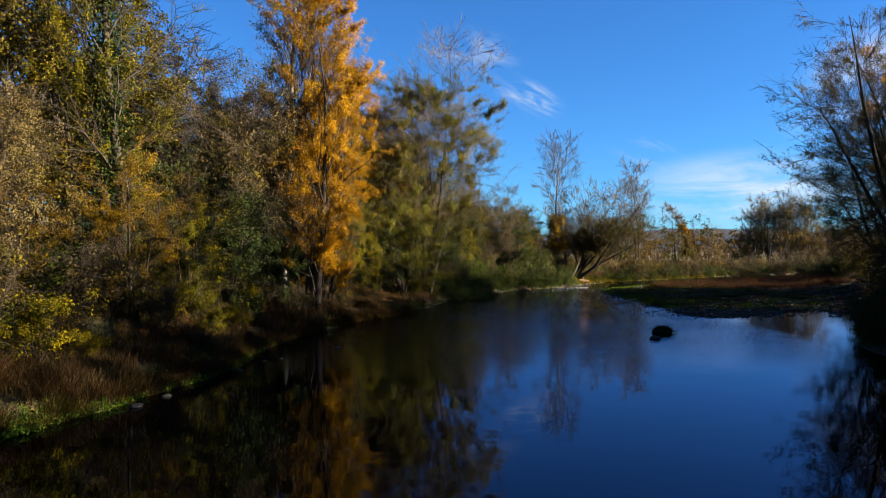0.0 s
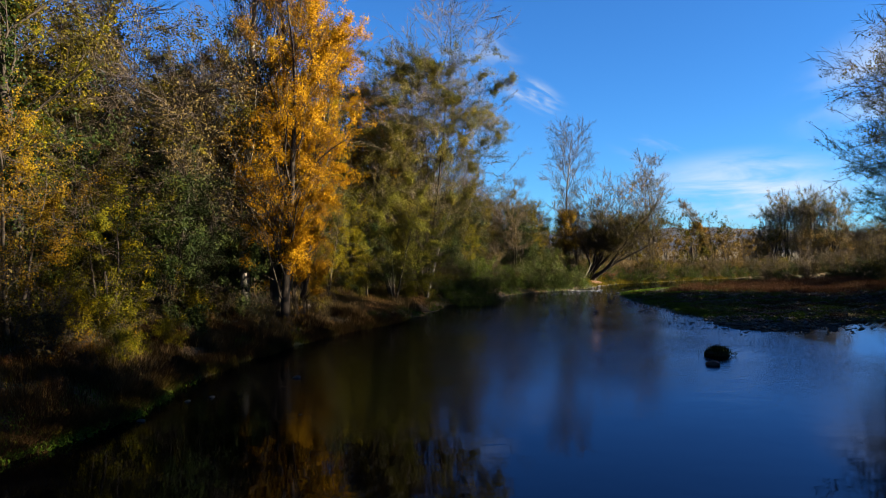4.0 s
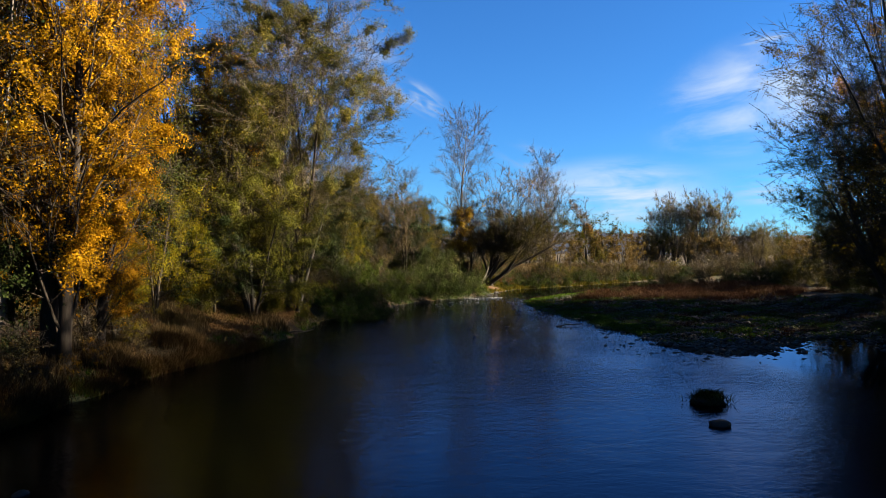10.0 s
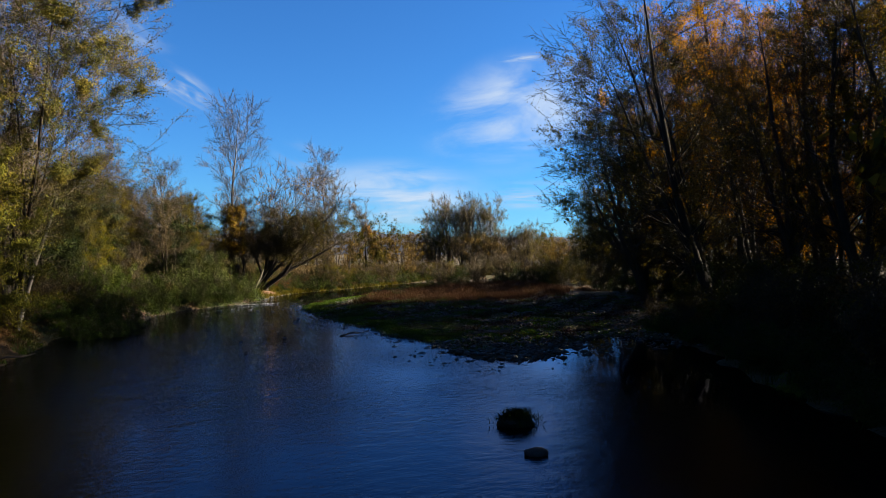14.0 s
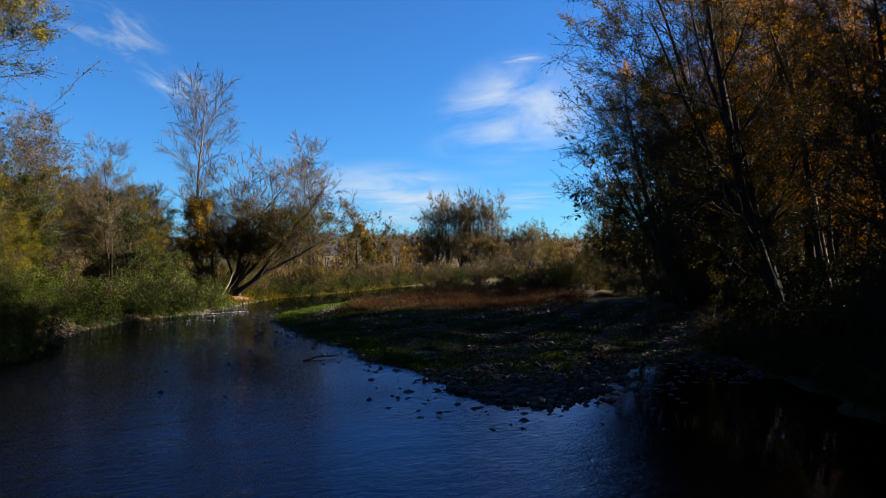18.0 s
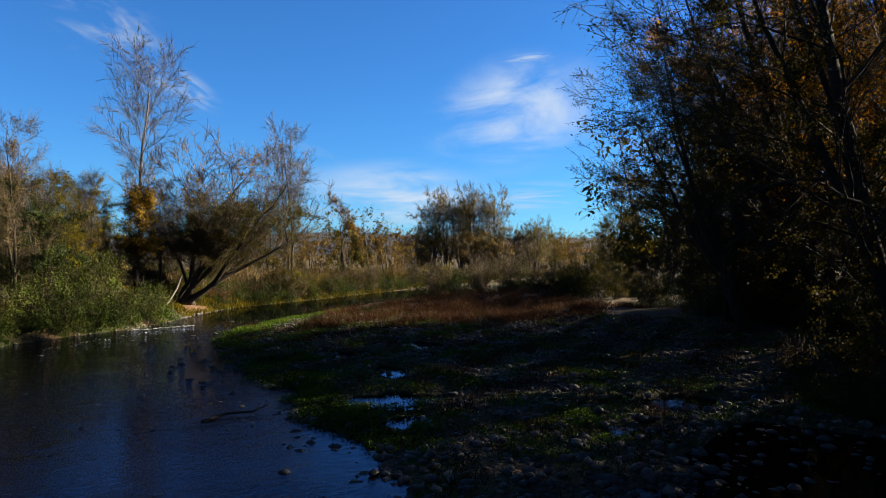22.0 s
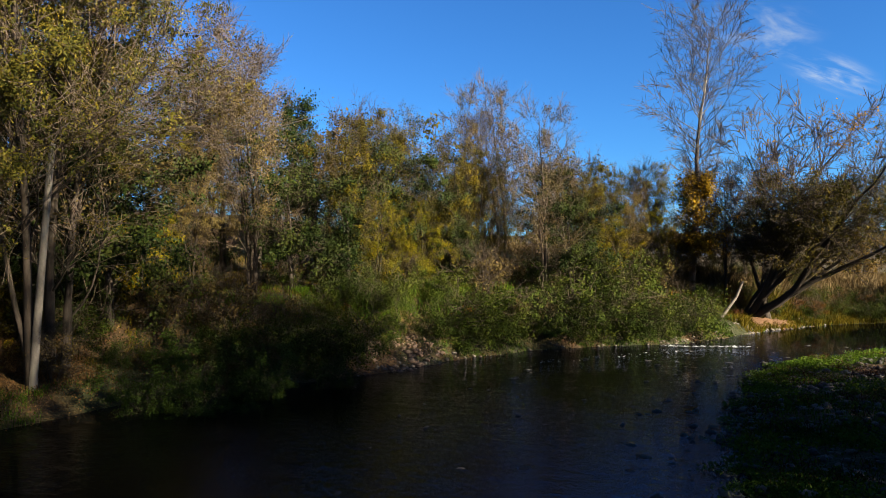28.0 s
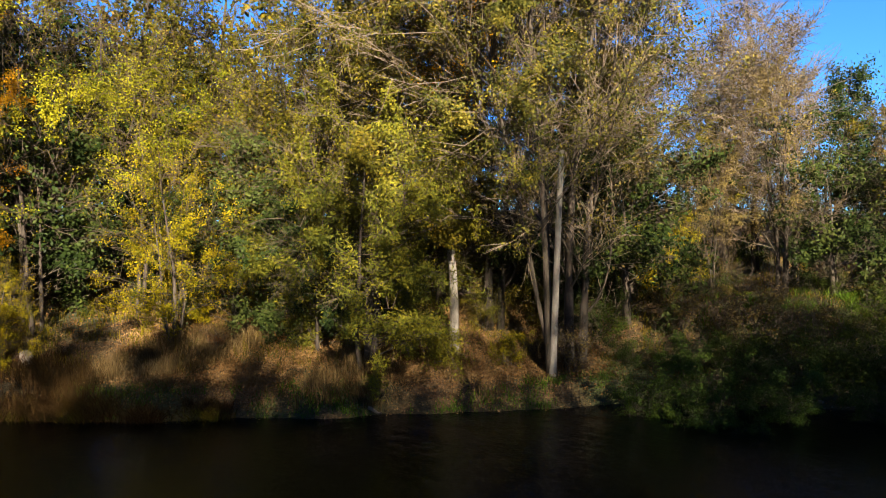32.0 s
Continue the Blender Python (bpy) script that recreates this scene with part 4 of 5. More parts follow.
# ---- far downstream ----
tree("slim_poplar", 57.6, 166.0, 1.0, turn=0, label="slim leaning golden poplar far downstream")
for x, y, s in [(71.6, 165.0, 0.98), (73.4, 162.4, 1.02), (75.4, 159.8, 1.0), (77.2, 157.0, 1.03), (79.0, 154.6, 0.98), (76.6, 162.6, 0.9), (68.6, 163.4, 0.55)]:
    tree("clump", x, y, s)
for x, y, s in [(83.6, 149.6, 0.62), (86.0, 150.6, 0.66), (82.6, 152.0, 0.55), (88.4, 153.0, 0.5)]:
    tree("clump", x, y, s)
for i in range(64):
    t = i / 63
    x, y = 24 + 130 * t + rr.uniform(-4, 4), 124 + 55 * t + rr.uniform(-3, 26)
    if y - 124 - 0.42 * (x - 24) < -2:
        y += 4
    tree(rr.choice(["far_wood", "far_wood", "far_green"]), x, y, rr.uniform(0.45, 0.75))
for i in range(110):
    a = radians(-75 + 125 * i / 109 + rr.uniform(-1, 1))
    d = rr.uniform(170, 300)
    tree(rr.choice(["far_wood", "far_wood", "far_green"]), 20 + d * math.sin(a), 60 + d * math.cos(a), rr.uniform(0.9, 1.3) * (d + 150) / 400)

# brush along the far bend
for i in range(30):
    t = i / 29
    x = 21 + 62 * t + rr.uniform(-1, 1)
    y = float(np.interp(x, [20, 24.8, 35, 54, 75, 90], [105, 112, 120, 137, 146, 148])) + rr.uniform(1.5, 4)
    tree(rr.choice(["twiggy", "rusty", "shrub", "yellow_shrub", "bramble"]), x, y, rr.uniform(0.6, 1.1))

for i in range(60):
    t = i / 59
    x = 26.5 + 55 * t + rr.uniform(-0.6, 0.6)
    y = float(np.interp(x, [20, 24.8, 35, 54, 75, 90], [105, 112, 120, 137, 146, 148])) + rr.uniform(0.4, 1.6)
    tree(rr.choice(["twiggy", "rusty", "shrub", "bramble", "bramble"]), x, y, rr.uniform(0.6, 1.0))
for i in range(44):
    t = i / 43
    x = 26.5 + 48 * t + rr.uniform(-0.6, 0.6)
    y = float(np.interp(x, [25.6, 30.5, 37.5, 46, 58, 75], [97, 102, 110.7, 117.3, 125, 133])) - rr.uniform(3, 8)
    if i % 3 == 0:
        tree(rr.choice(["twiggy", "rusty", "rusty", "bramble"]), x, y, rr.uniform(0.3, 0.5))

# dark thicket where the bar meets the far wood
for i in range(34):
    t = i / 33
    tree(rr.choice(["ivy_bush", "bramble", "twiggy", "bramble"]), 50 + 24 * t + rr.uniform(-2, 3), 121 - 19 * t + rr.uniform(-2, 5), rr.uniform(0.9, 1.5))
# thick cover on the slope
for i in range(26):
    yy = 44 + i * 1.6
    tree(rr.choice(["far_green", "shrub", "ivied", "far_wood"]), along_left(yy) - rr.uniform(17, 23), yy, rr.uniform(0.7, 1.0) * (1 if yy < 64 else 0.5))

# ---- grass, weeds and stones ----


def blades(name, pts, tall, wide, material, label, category, seed, lean=0.35):
    """Loose blades, two faces each, that stand on the ground at pts."""
    rs = np.random.RandomState(seed)
    n = len(pts)
    h = (tall * rs.uniform(0.5, 1.3, n))[:, None]
    a = rs.uniform(0, 6.28, n)
    side = np.stack([np.cos(a), np.sin(a), 0 * a], 1) * wide
    tip = np.stack([rs.normal(size=n) * lean, rs.normal(size=n) * lean, np.ones(n)], 1) * h
    mid = tip * 0.55 * np.array([0.6, 0.6, 1.0])
    co = np.stack([pts - side, pts + side, pts + mid + side * 0.7, pts + mid - side * 0.7, pts + tip], 1).reshape(-1, 3)
    i = np.arange(n)[:, None] * 5
    q = np.concatenate([i + [[0, 1, 2]], i + [[0, 2, 3]], i + [[3, 2, 4]]])
    me = mesh_from(name, co, q)
    me.materials.append(material)
    return tagged(new(name, me), label, category, kind="stuff")


def tufts(seed, n_tufts, per, spread, place, low=-0.03):
    """Points in clumps; place(rs, n) gives the clumps' x, y."""
    rs = np.random.RandomState(seed)
    c = place(rs, n_tufts)
    p = np.repeat(c, per, 0) + rs.normal(size=(len(c) * per, 2)) * spread
    z = ground_z(p[:, 0], p[:, 1])
    keep = z > low
    return np.column_stack([p, z - 0.02])[keep]


LY, LX = [p[1] for p in LEFT], [p[0] for p in LEFT]


def left_band(lo, hi, y0, y1):
    def f(rs, n):
        y = rs.uniform(y0, y1, n)
        return np.column_stack([np.interp(y, LY, LX) - rs.uniform(lo, hi, n), y])
    return f


def box(x0, x1, y0, y1):
    return lambda rs, n: np.column_stack([rs.uniform(x0, x1, n), rs.uniform(y0, y1, n)])


def clumped(place, size, seed, cut=0.0):
    """Keeps what falls into irregular patches."""
    def f(rs, n):
        p = place(rs, n)
        return p[wave(p[:, 0], p[:, 1], size, seed) > cut]
    return f


def within(ring):
    xs, ys = [p[0] for p in ring], [p[1] for p in ring]

    def f(rs, n):
        p = np.column_stack([rs.uniform(min(xs), max(xs), n), rs.uniform(min(ys), max(ys), n)])
        return p[inside(p[:, 0], p[:, 1], ring)]
    return f


def bar_edge(rs, n):
    """Along the rim of the gravel bar."""
    line = np.array(RIGHT[9:24], float)
    k = rs.randint(0, len(line) - 1, n)
    t = rs.uniform(0, 1, n)[:, None]
    p = line[k] * (1 - t) + line[k + 1] * t
    return p + np.abs(rs.normal(size=(n, 2))) * [1.6, 0.6]


blades("dry_grass", tufts(1, 4200, 14, 0.16, clumped(left_band(0.6, 6.0, 12, 66), 5, 51, 0.3)), 0.6, 0.018, STRAW, "tall dry straw-coloured grass on the bank", "grass", 1)
blades("rusty_grass", tufts(9, 3600, 14, 0.18, clumped(left_band(0.25, 4.0, 12, 54), 4, 58, -0.35)), 0.55, 0.014, BRACKEN, "tall withered reddish-brown grass at the shore", "grass", 9, 0.45)
blades("shore_sedge", tufts(13, 2600, 15, 0.14, clumped(left_band(-0.1, 0.75, 10, 58), 2.2, 62, -0.3), -0.2), 0.42, 0.012, BRACKEN, "brown sedge hanging over the shore", "grass", 13, 0.8)
blades("shore_grass", tufts(14, 1300, 14, 0.14, clumped(left_band(-0.1, 0.6, 10, 58), 2.2, 63, 0.1), -0.2), 0.34, 0.012, OLIVE, "dull green grass hanging over the shore", "grass", 14, 0.8)
blades("green_grass", tufts(2, 1700, 16, 0.16, clumped(left_band(0.0, 1.5, 10, 112), 7, 52, 0.1)), 0.2, 0.014, CRESS, "fresh green grass along the water's edge", "grass", 2)
blades("bank_grass", tufts(3, 2600, 12, 0.2, left_band(2.5, 16, 12, 110)), 0.4, 0.016, OLIVE, "olive grass under the bank trees", "grass", 3)
blades("red_weeds", tufts(4, 6000, 20, 0.26, clumped(within([(24, 87), (32, 84), (46, 88), (60, 105), (58, 121), (46, 113.5), (36, 105), (29, 97.5)]), 3, 55, 0.12)), 0.62, 0.013, WEED, "red-brown dry weeds on the gravel bar", "weeds", 4, 0.9)
blades("bar_weeds", tufts(12, 1500, 18, 0.26, clumped(box(36, 52, 84, 100), 4, 59, -0.2)), 0.5, 0.013, WEED, "red-brown weeds at the back of the bar", "weeds", 12, 0.8)
blades("brown_weeds", tufts(5, 5200, 12, 0.24, clumped(box(19, 46, 54, 94), 4, 53, 0.1), 0.06), 0.34, 0.011, WEED, "brown withered weeds among the cobbles", "weeds", 5, 0.9)
blades("bar_grass", tufts(6, 9000, 16, 0.24, clumped(box(17, 47, 55, 100), 4, 54, 0.05), 0.05), 0.15, 0.013, CRESS, "low green grass on the gravel bar", "grass", 6)
blades("right_grass", tufts(7, 700, 16, 0.2, box(20, 36, 10, 50)), 0.4, 0.018, GREEN, "green grass on the shaded bank", "grass", 7)

blades("bend_grass", tufts(10, 3000, 14, 0.3, left_band(-0.3, 5.0, 103, 150)), 0.42, 0.03, OLIVE, "long dull grass down to the water of the far bend", "grass", 10, 0.5)
blades("field_grass", tufts(11, 5200, 9, 0.6, left_band(4, 48, 108, 151)), 0.95, 0.05, STRAW, "rough brown grass beyond the river bend", "grass", 11, 0.6)
blades("slope_grass", tufts(8, 2200, 14, 0.2, clumped(left_band(1.8, 7.5, 76, 100), 5, 57, -0.2)), 0.4, 0.02, CRESS, "long green grass on the slope above the river", "grass", 8)


def leaf_mat_patch(name, centres, per, spread, size, material, label, seed):
    rs = np.random.RandomState(seed)
    p = np.repeat(centres, per, 0) + rs.normal(size=(len(centres) * per, 2)) * spread
    z = ground_z(p[:, 0], p[:, 1])
    pts = np.column_stack([p, np.maximum(z, 0.0) + rs.uniform(0.0, 0.16, len(p))])[z > -0.10]
    me = leaf_mesh(name, pts, size, rs, droop=-0.6, slim=0.8)
    me.materials.append(material)
    return tagged(new(name, me), label, "plants", kind="stuff")


rs0 = np.random.RandomState(9)
rim = bar_edge(rs0, 420)
leaf_mat_patch("water_cress", np.vstack([rim[rim[:, 1] > 58.5], clumped(box(18, 36, 57, 90), 5, 61, 0.15)(rs0, 620)]), 170, 0.4, 0.07, CRESS, "bright green leafy plants at the water's edge", 10)
leaf_mat_patch("bank_cress", left_band(-0.5, 0.5, 14, 34)(rs0, 60), 200, 0.4, 0.075, CRESS, "bright green leafy plants on the near shore", 11)
leaf_mat_patch("shore_cress", np.vstack([rs0.normal(size=(40, 2)) * [1.1, 0.45] + [25.2, 36.2], rs0.normal(size=(16, 2)) * [0.7, 0.4] + [25.0, 40.6]]), 190, 0.35, 0.07, CRESS, "bright green leafy plants on the shaded shore", 15)
leaf_mat_patch("leaf_litter", left_band(1.2, 8, 55, 71)(rs0, 900), 110, 0.5, 0.055, LITTER, "deep litter of orange leaves on the slope", 13)
leaf_mat_patch("fallen_leaves", left_band(0.8, 16, 12, 100)(rs0, 1300), 60, 0.9, 0.07, LITTER, "fallen orange leaves on the bank", 12)


def rock_mesh(name, seed, flat=0.55, sub=2):
    bm = bmesh.new()
    bmesh.ops.create_icosphere(bm, subdivisions=sub, radius=1)
    off = Vector((seed * 3.1, seed * 1.7, 0))
    for v in bm.verts:
        n = noise.noise(v.co * 0.9 + off) * 0.45 + noise.noise(v.co * 2.3 + off) * 0.16
        v.co = v.co * (1 + n)
        v.co.z *= flat
    me = bpy.data.meshes.new(name)
    bm.to_mesh(me)
    bm.free()
    me.polygons.foreach_set("use_smooth", np.ones(len(me.polygons), bool))
    me.materials.append(WET_STONE)
    return me


ROCKS = [rock_mesh("stone", i) for i in range(6)]


def stone(x, y, s, label="grey rounded stone lying in the shallow water", group="stones in the river", z=None):
    r = random.Random(int(x * 131 + y * 977))
    ob = new("stone", ROCKS[r.randrange(6)])
    base = max(gz(x, y), -0.12) if z is None else z
    ob.matrix_world = Matrix.Translation((x, y, base + s * 0.12)) @ Matrix.Rotation(r.uniform(0, 6.28), 4, "Z") @ Matrix.Diagonal((s, s * r.uniform(0.6, 0.95), s * r.uniform(0.7, 1.0), 1))
    return tagged(ob, label, "stone", group)


for x, y, s in [(-9.7, 21.3, 0.2), (-9.4, 22.9, 0.17), (-8.5, 28.1, 0.16), (-9.2, 26.2, 0.12), (-5.6, 35.1, 0.19), (-8.2, 30.7, 0.13), (-9.3, 31.1, 0.22), (-7.6, 31.4, 0.14),
                (-8.2, 30.8, 0.1), (-9.6, 28.6, 0.2), (-4.0, 29.0, 0.08), (11.9, 38.5, 0.32)]:
    stone(x, y, s, z=-0.02)
sr = random.Random(21)
line = RIGHT[9:23]
for i in range(280):
    k = sr.randrange(len(line) - 1)
    t = sr.random()
    x, y = line[k][0] * (1 - t) + line[k + 1][0] * t, line[k][1] * (1 - t) + line[k + 1][1] * t
    stone(x + sr.gauss(-0.3, 1.3), y + sr.gauss(-0.2, 1.2), sr.uniform(0.07, 0.15) + 0.16 * sr.random() ** 4, "dark wet cobble at the edge of the gravel bar", "cobbles of the bar")
for i in range(60):
    y = sr.uniform(62, 98)
    x = float(np.interp(y, [62, 80, 90, 98], [13, 11, 14, 20])) + sr.uniform(-3, 4.5)
    stone(x, y, sr.uniform(0.07, 0.2), "small cobble breaking the shallow riffle", "stones in the riffle", z=-0.07)


def cobbles(name, n, place, lo, hi, label, seed, material=STONE, lowest=-0.14, lift=None):
    """Countless small cobbles, joined."""
    rs = np.random.RandomState(seed)
    p = place(rs, n)
    z = ground_z(p[:, 0], p[:, 1])
    keep = z > lowest
    p, z = p[keep], z[keep]
    z = z if lift is None else np.maximum(z, lift)
    bm = bmesh.new()
    bmesh.ops.create_icosphere(bm, subdivisions=1, radius=1)
    base = np.array([v.co[:] for v in bm.verts])
    tri = np.array([[v.index for v in f.verts] for f in bm.faces])
    bm.free()
    m = len(p)
    s = lo + (hi - lo) * rs.uniform(0, 1, m) ** 2.5
    a = rs.uniform(0, 6.28, m)
    v = base[None] * (1 + 0.22 * rs.normal(size=(m, len(base), 1))) * (s[:, None] * np.stack([np.ones(m), rs.uniform(0.55, 0.95, m), rs.uniform(0.4, 0.7, m)], 1))[:, None]
    c, sn = np.cos(a)[:, None], np.sin(a)[:, None]
    v = np.stack([v[..., 0] * c - v[..., 1] * sn, v[..., 0] * sn + v[..., 1] * c, v[..., 2]], -1) + np.column_stack([p, z + s * 0.15])[:, None]
    f = tri[None] + (np.arange(m) * len(base))[:, None, None]
    me = mesh_from(name, v.reshape(-1, 3), f.reshape(-1, 3))
    me.materials.append(material)
    return tagged(new(name, me), label, "cobbles", kind="stuff")


cobbles("bar_cobbles", 4200, box(17, 45, 52, 100), 0.05, 0.22, "grey cobbles strewn over the gravel bar", 31)
cobbles("dark_cobbles", 9000, box(17, 45, 52, 100), 0.05, 0.2, "dark damp cobbles strewn over the gravel bar", 37, WET_STONE)
cobbles("edge_cobbles", 1500, lambda rs, n: bar_edge(rs, n) - np.abs(rs.normal(size=(n, 2))) * [2.2, 1.6], 0.04, 0.2, "dark wet cobbles in the shallows round the bar", 34, WET_STONE, -0.6, -0.07)
cobbles("tip_cobbles", 380, box(18.5, 32, 51, 60), 0.06, 0.24, "dark cobbles heaped at the tip of the bar", 38, WET_STONE, -0.5, -0.05)
cobbles("bed_cobbles", 420, box(8.5, 19.5, 54, 96), 0.05, 0.22, "dark cobbles just under and over the riffle", 35, WET_STONE, -1.2, -0.12)
cobbles("shore_cobbles", 300, left_band(-0.3, 0.7, 76, 110), 0.04, 0.16, "pale stones at the foot of the far bank", 32)
cobbles("washout_stones", 190, box(2.4, 5.2, 80.4, 84.6), 0.06, 0.24, "pale reddish stones washed out of the bank", 33, RUBBLE)
cobbles("clay_stones", 200, left_band(-0.1, 1.6, 101.5, 111), 0.06, 0.22, "pale stones fallen from the clay bank", 36)

# eroded clay face under the leaning willow
cu, cv = np.meshgrid(np.linspace(0, 1, 40), np.linspace(0, 1, 9))
cy = 102.5 + 8.5 * cu
cx = np.interp(cy, LY, LX) + 0.25 - (0.3 + 0.25 * np.sin(9 * cu)) - 1.3 * cv + 0.16 * wave(cu * 30, cv * 6, 4, 71)
cz = -0.1 + (0.85 + 0.25 * np.sin(5 * cu + 1)) * smooth(cv * 1.15) * np.sin(np.pi * np.clip(cu, 0.02, 0.98)) ** 0.4 + 0.06 * wave(cu * 40, cv * 9, 3, 72)
ci = (np.arange(8)[:, None] * 40 + np.arange(39)).ravel()
clay_me = mesh_from("clay_bank", np.column_stack([cx.ravel(), cy.ravel(), cz.ravel()]), np.stack([ci, ci + 1, ci + 41, ci + 40], 1))
clay_me.materials.append(CLAY)
tagged(new("clay_bank", clay_me), "eroded reddish clay bank below the willow", "river bank", kind="structure")

# grassy islet in the river
islet_bm = bmesh.new()
bmesh.ops.create_icosphere(islet_bm, subdivisions=3, radius=1)
for v in islet_bm.verts:
    v.co = v.co * (1 + 0.25 * noise.noise(v.co * 1.7))
    v.co = Vector((v.co.x * 0.6, v.co.y * 0.48, v.co.z * 0.26))
islet_me = bpy.data.meshes.new("islet")
islet_bm.to_mesh(islet_me)
islet_bm.free()
SOIL = noisy_mat("dark_soil", [(0.02, 0.015, 0.010), (0.04, 0.032, 0.02), (0.07, 0.06, 0.03)], 4, 0.95, 0.7)
islet = thing("islet", "small dark grassy islet standing in the river", "islet", Matrix.Translation((13.2, 41.4, 0.04)))
link_part("mound", islet_me, SOIL, islet)
ir = np.random.RandomState(4)
ip = ir.normal(size=(700, 2)) * [0.3, 0.24]
ipt = np.column_stack([ip, 0.24 * np.sqrt(np.clip(1 - (ip[:, 0] / 0.62) ** 2 - (ip[:, 1] / 0.5) ** 2, 0, 1))])
tuft = blades("grass_tuft", ipt, 0.2, 0.014, GREEN, "", "", 5, 0.9)
tuft.parent = islet

# sawn stump on the clearing
st = Wood()
st.tube(np.array([[0, 0, -0.1], [0, 0, 0.05], [0.01, 0, 0.3], [0.02, 0.01, 0.55]]), 0.27, 0.21, 14)
st.tube(np.array([[0.02, 0.01, 0.55], [0.02, 0.01, 0.552]]), 0.21, 0.002, 14)
for x, y in [(-8.9, 51.6)]:
    e = thing("tree_stump", "pale sawn tree stump on the grassy clearing", "tree stump", Matrix.Translation((x, y, gz(x, y))))
    link_part("trunk", st.mesh("stump"), PALE, e)

# ---- distance ----


def ridge(name, d, base, tall, a0, a1, seed, material, label):
    a = np.radians(np.linspace(a0, a1, 240))
    h = base + tall * (0.5 + 0.5 * wave(np.degrees(a), 0 * a, 26, seed)) + tall * 0.08 * wave(np.degrees(a), 0 * a, 3, seed + 1)
    x, y = 20 + np.sin(a) * d, 60 + np.cos(a) * d
    x2, y2 = 20 + np.sin(a) * (d - 350), 60 + np.cos(a) * (d - 350)
    x3, y3 = 20 + np.sin(a) * (d + 350), 60 + np.cos(a) * (d + 350)
    co = np.concatenate([np.column_stack([x2, y2, 0 * a]), np.column_stack([x, y, h]), np.column_stack([x3, y3, 0 * a])])
    n = len(a)
    i = np.arange(n - 1)
    q = np.concatenate([np.stack([i, i + 1, i + n + 1, i + n], 1), np.stack([i + n, i + n + 1, i + 2 * n + 1, i + 2 * n], 1)])
    me = mesh_from(name, co, q)
    me.materials.append(material)
    return tagged(new(name, me), label, "hills", kind="structure")


# the blue haze of distance is put into the forest colour
HILL = noisy_mat("haze_blue_forest", [(0.010, 0.024, 0.058), (0.016, 0.034, 0.074), (0.025, 0.045, 0.09)], 0.01, 1.0, 0.2, 0.08)
ridge("backdrop_hills", 3000, 54, 44, -80, 110, 5, HILL, "low wooded hills on the horizon, coloured haze blue")


def cloud_mat(name, seed, stretch, cut, light):
    m, nt, out = nodes_of(name)
    tex = nt.nodes.new("ShaderNodeTexCoord")
    mp = nt.nodes.new("ShaderNodeMapping")
    mp.inputs["Location"].default_value = (seed * 7.3, seed * 3.1, seed)
    mp.inputs["Scale"].default_value = (1.0, stretch, 1.0)
    nt.links.new(tex.outputs["Object"], mp.inputs["Vector"])
    nz = node(nt, "ShaderNodeTexNoise", Scale=1.1, Detail=6.0, Roughness=0.58, Distortion=0.5)
    nt.links.new(mp.outputs[0], nz.inputs["Vector"])
    ln = nt.nodes.new("ShaderNodeVectorMath")
    ln.operation = "LENGTH"
    nt.links.new(tex.outputs["Object"], ln.inputs[0])
    fall = nt.nodes.new("ShaderNodeMapRange")
    fall.interpolation_type = "SMOOTHSTEP"
    fall.inputs["From Min"].default_value, fall.inputs["From Max"].default_value = 0.95, 0.1
    nt.links.new(ln.outputs["Value"], fall.inputs["Value"])
    thick = nt.nodes.new("ShaderNodeMapRange")
    thick.interpolation_type = "SMOOTHSTEP"
    thick.inputs["From Min"].default_value, thick.inputs["From Max"].default_value = cut, cut + 0.35
    nt.links.new(nz.outputs["Fac"], thick.inputs["Value"])
    mul = nt.nodes.new("ShaderNodeMath")
    mul.operation = "MULTIPLY"
    nt.links.new(fall.outputs[0], mul.inputs[0])
    nt.links.new(thick.outputs[0], mul.inputs[1])
    em = node(nt, "ShaderNodeEmission", Strength=light)
    em.inputs["Color"].default_value = (0.72, 0.84, 1.0, 1)
    tr = nt.nodes.new("ShaderNodeBsdfTransparent")
    mix = nt.nodes.new("ShaderNodeMixShader")
    nt.links.new(mul.outputs[0], mix.inputs[0])
    nt.links.new(tr.outputs[0], mix.inputs[1])
    nt.links.new(em.outputs[0], mix.inputs[2])
    nt.links.new(mix.outputs[0], out.inputs["Surface"])
    return m


def cloud(az, el, w, h, tilt, seed, stretch, cut, light):
    """A thin bank of high cloud far off; az, el, w and h in degrees as seen from the river."""
    far = 4200
    a, e = radians(az), radians(el)
    c = Vector((20 + far * math.sin(a) * math.cos(e), 50 + far * math.cos(a) * math.cos(e), 5 + far * math.sin(e)))
    n = 12
    g = np.linspace(-1, 1, n)
    u, v = np.meshgrid(g, g)
    i = (np.arange(n - 1)[:, None] * n + np.arange(n - 1)).ravel()
    me = mesh_from("backdrop_cloud", np.column_stack([u.ravel(), v.ravel(), 0.04 * (u * u).ravel()]), np.stack([i, i + 1, i + n + 1, i + n], 1))
    me.materials.append(cloud_mat("cloud_veil", seed, stretch, cut, light))
    ob = new("backdrop_cloud", me)
    ob.matrix_world = look(c, (20, 50, 5)) @ pose(0, 0, 0, 0, 0, tilt) @ Matrix.Diagonal((far * radians(w) / 2, far * radians(h) / 2, 60, 1))
    ob.visible_shadow = False
    return tagged(ob, "thin white cloud in the blue sky", "cloud", kind="structure")


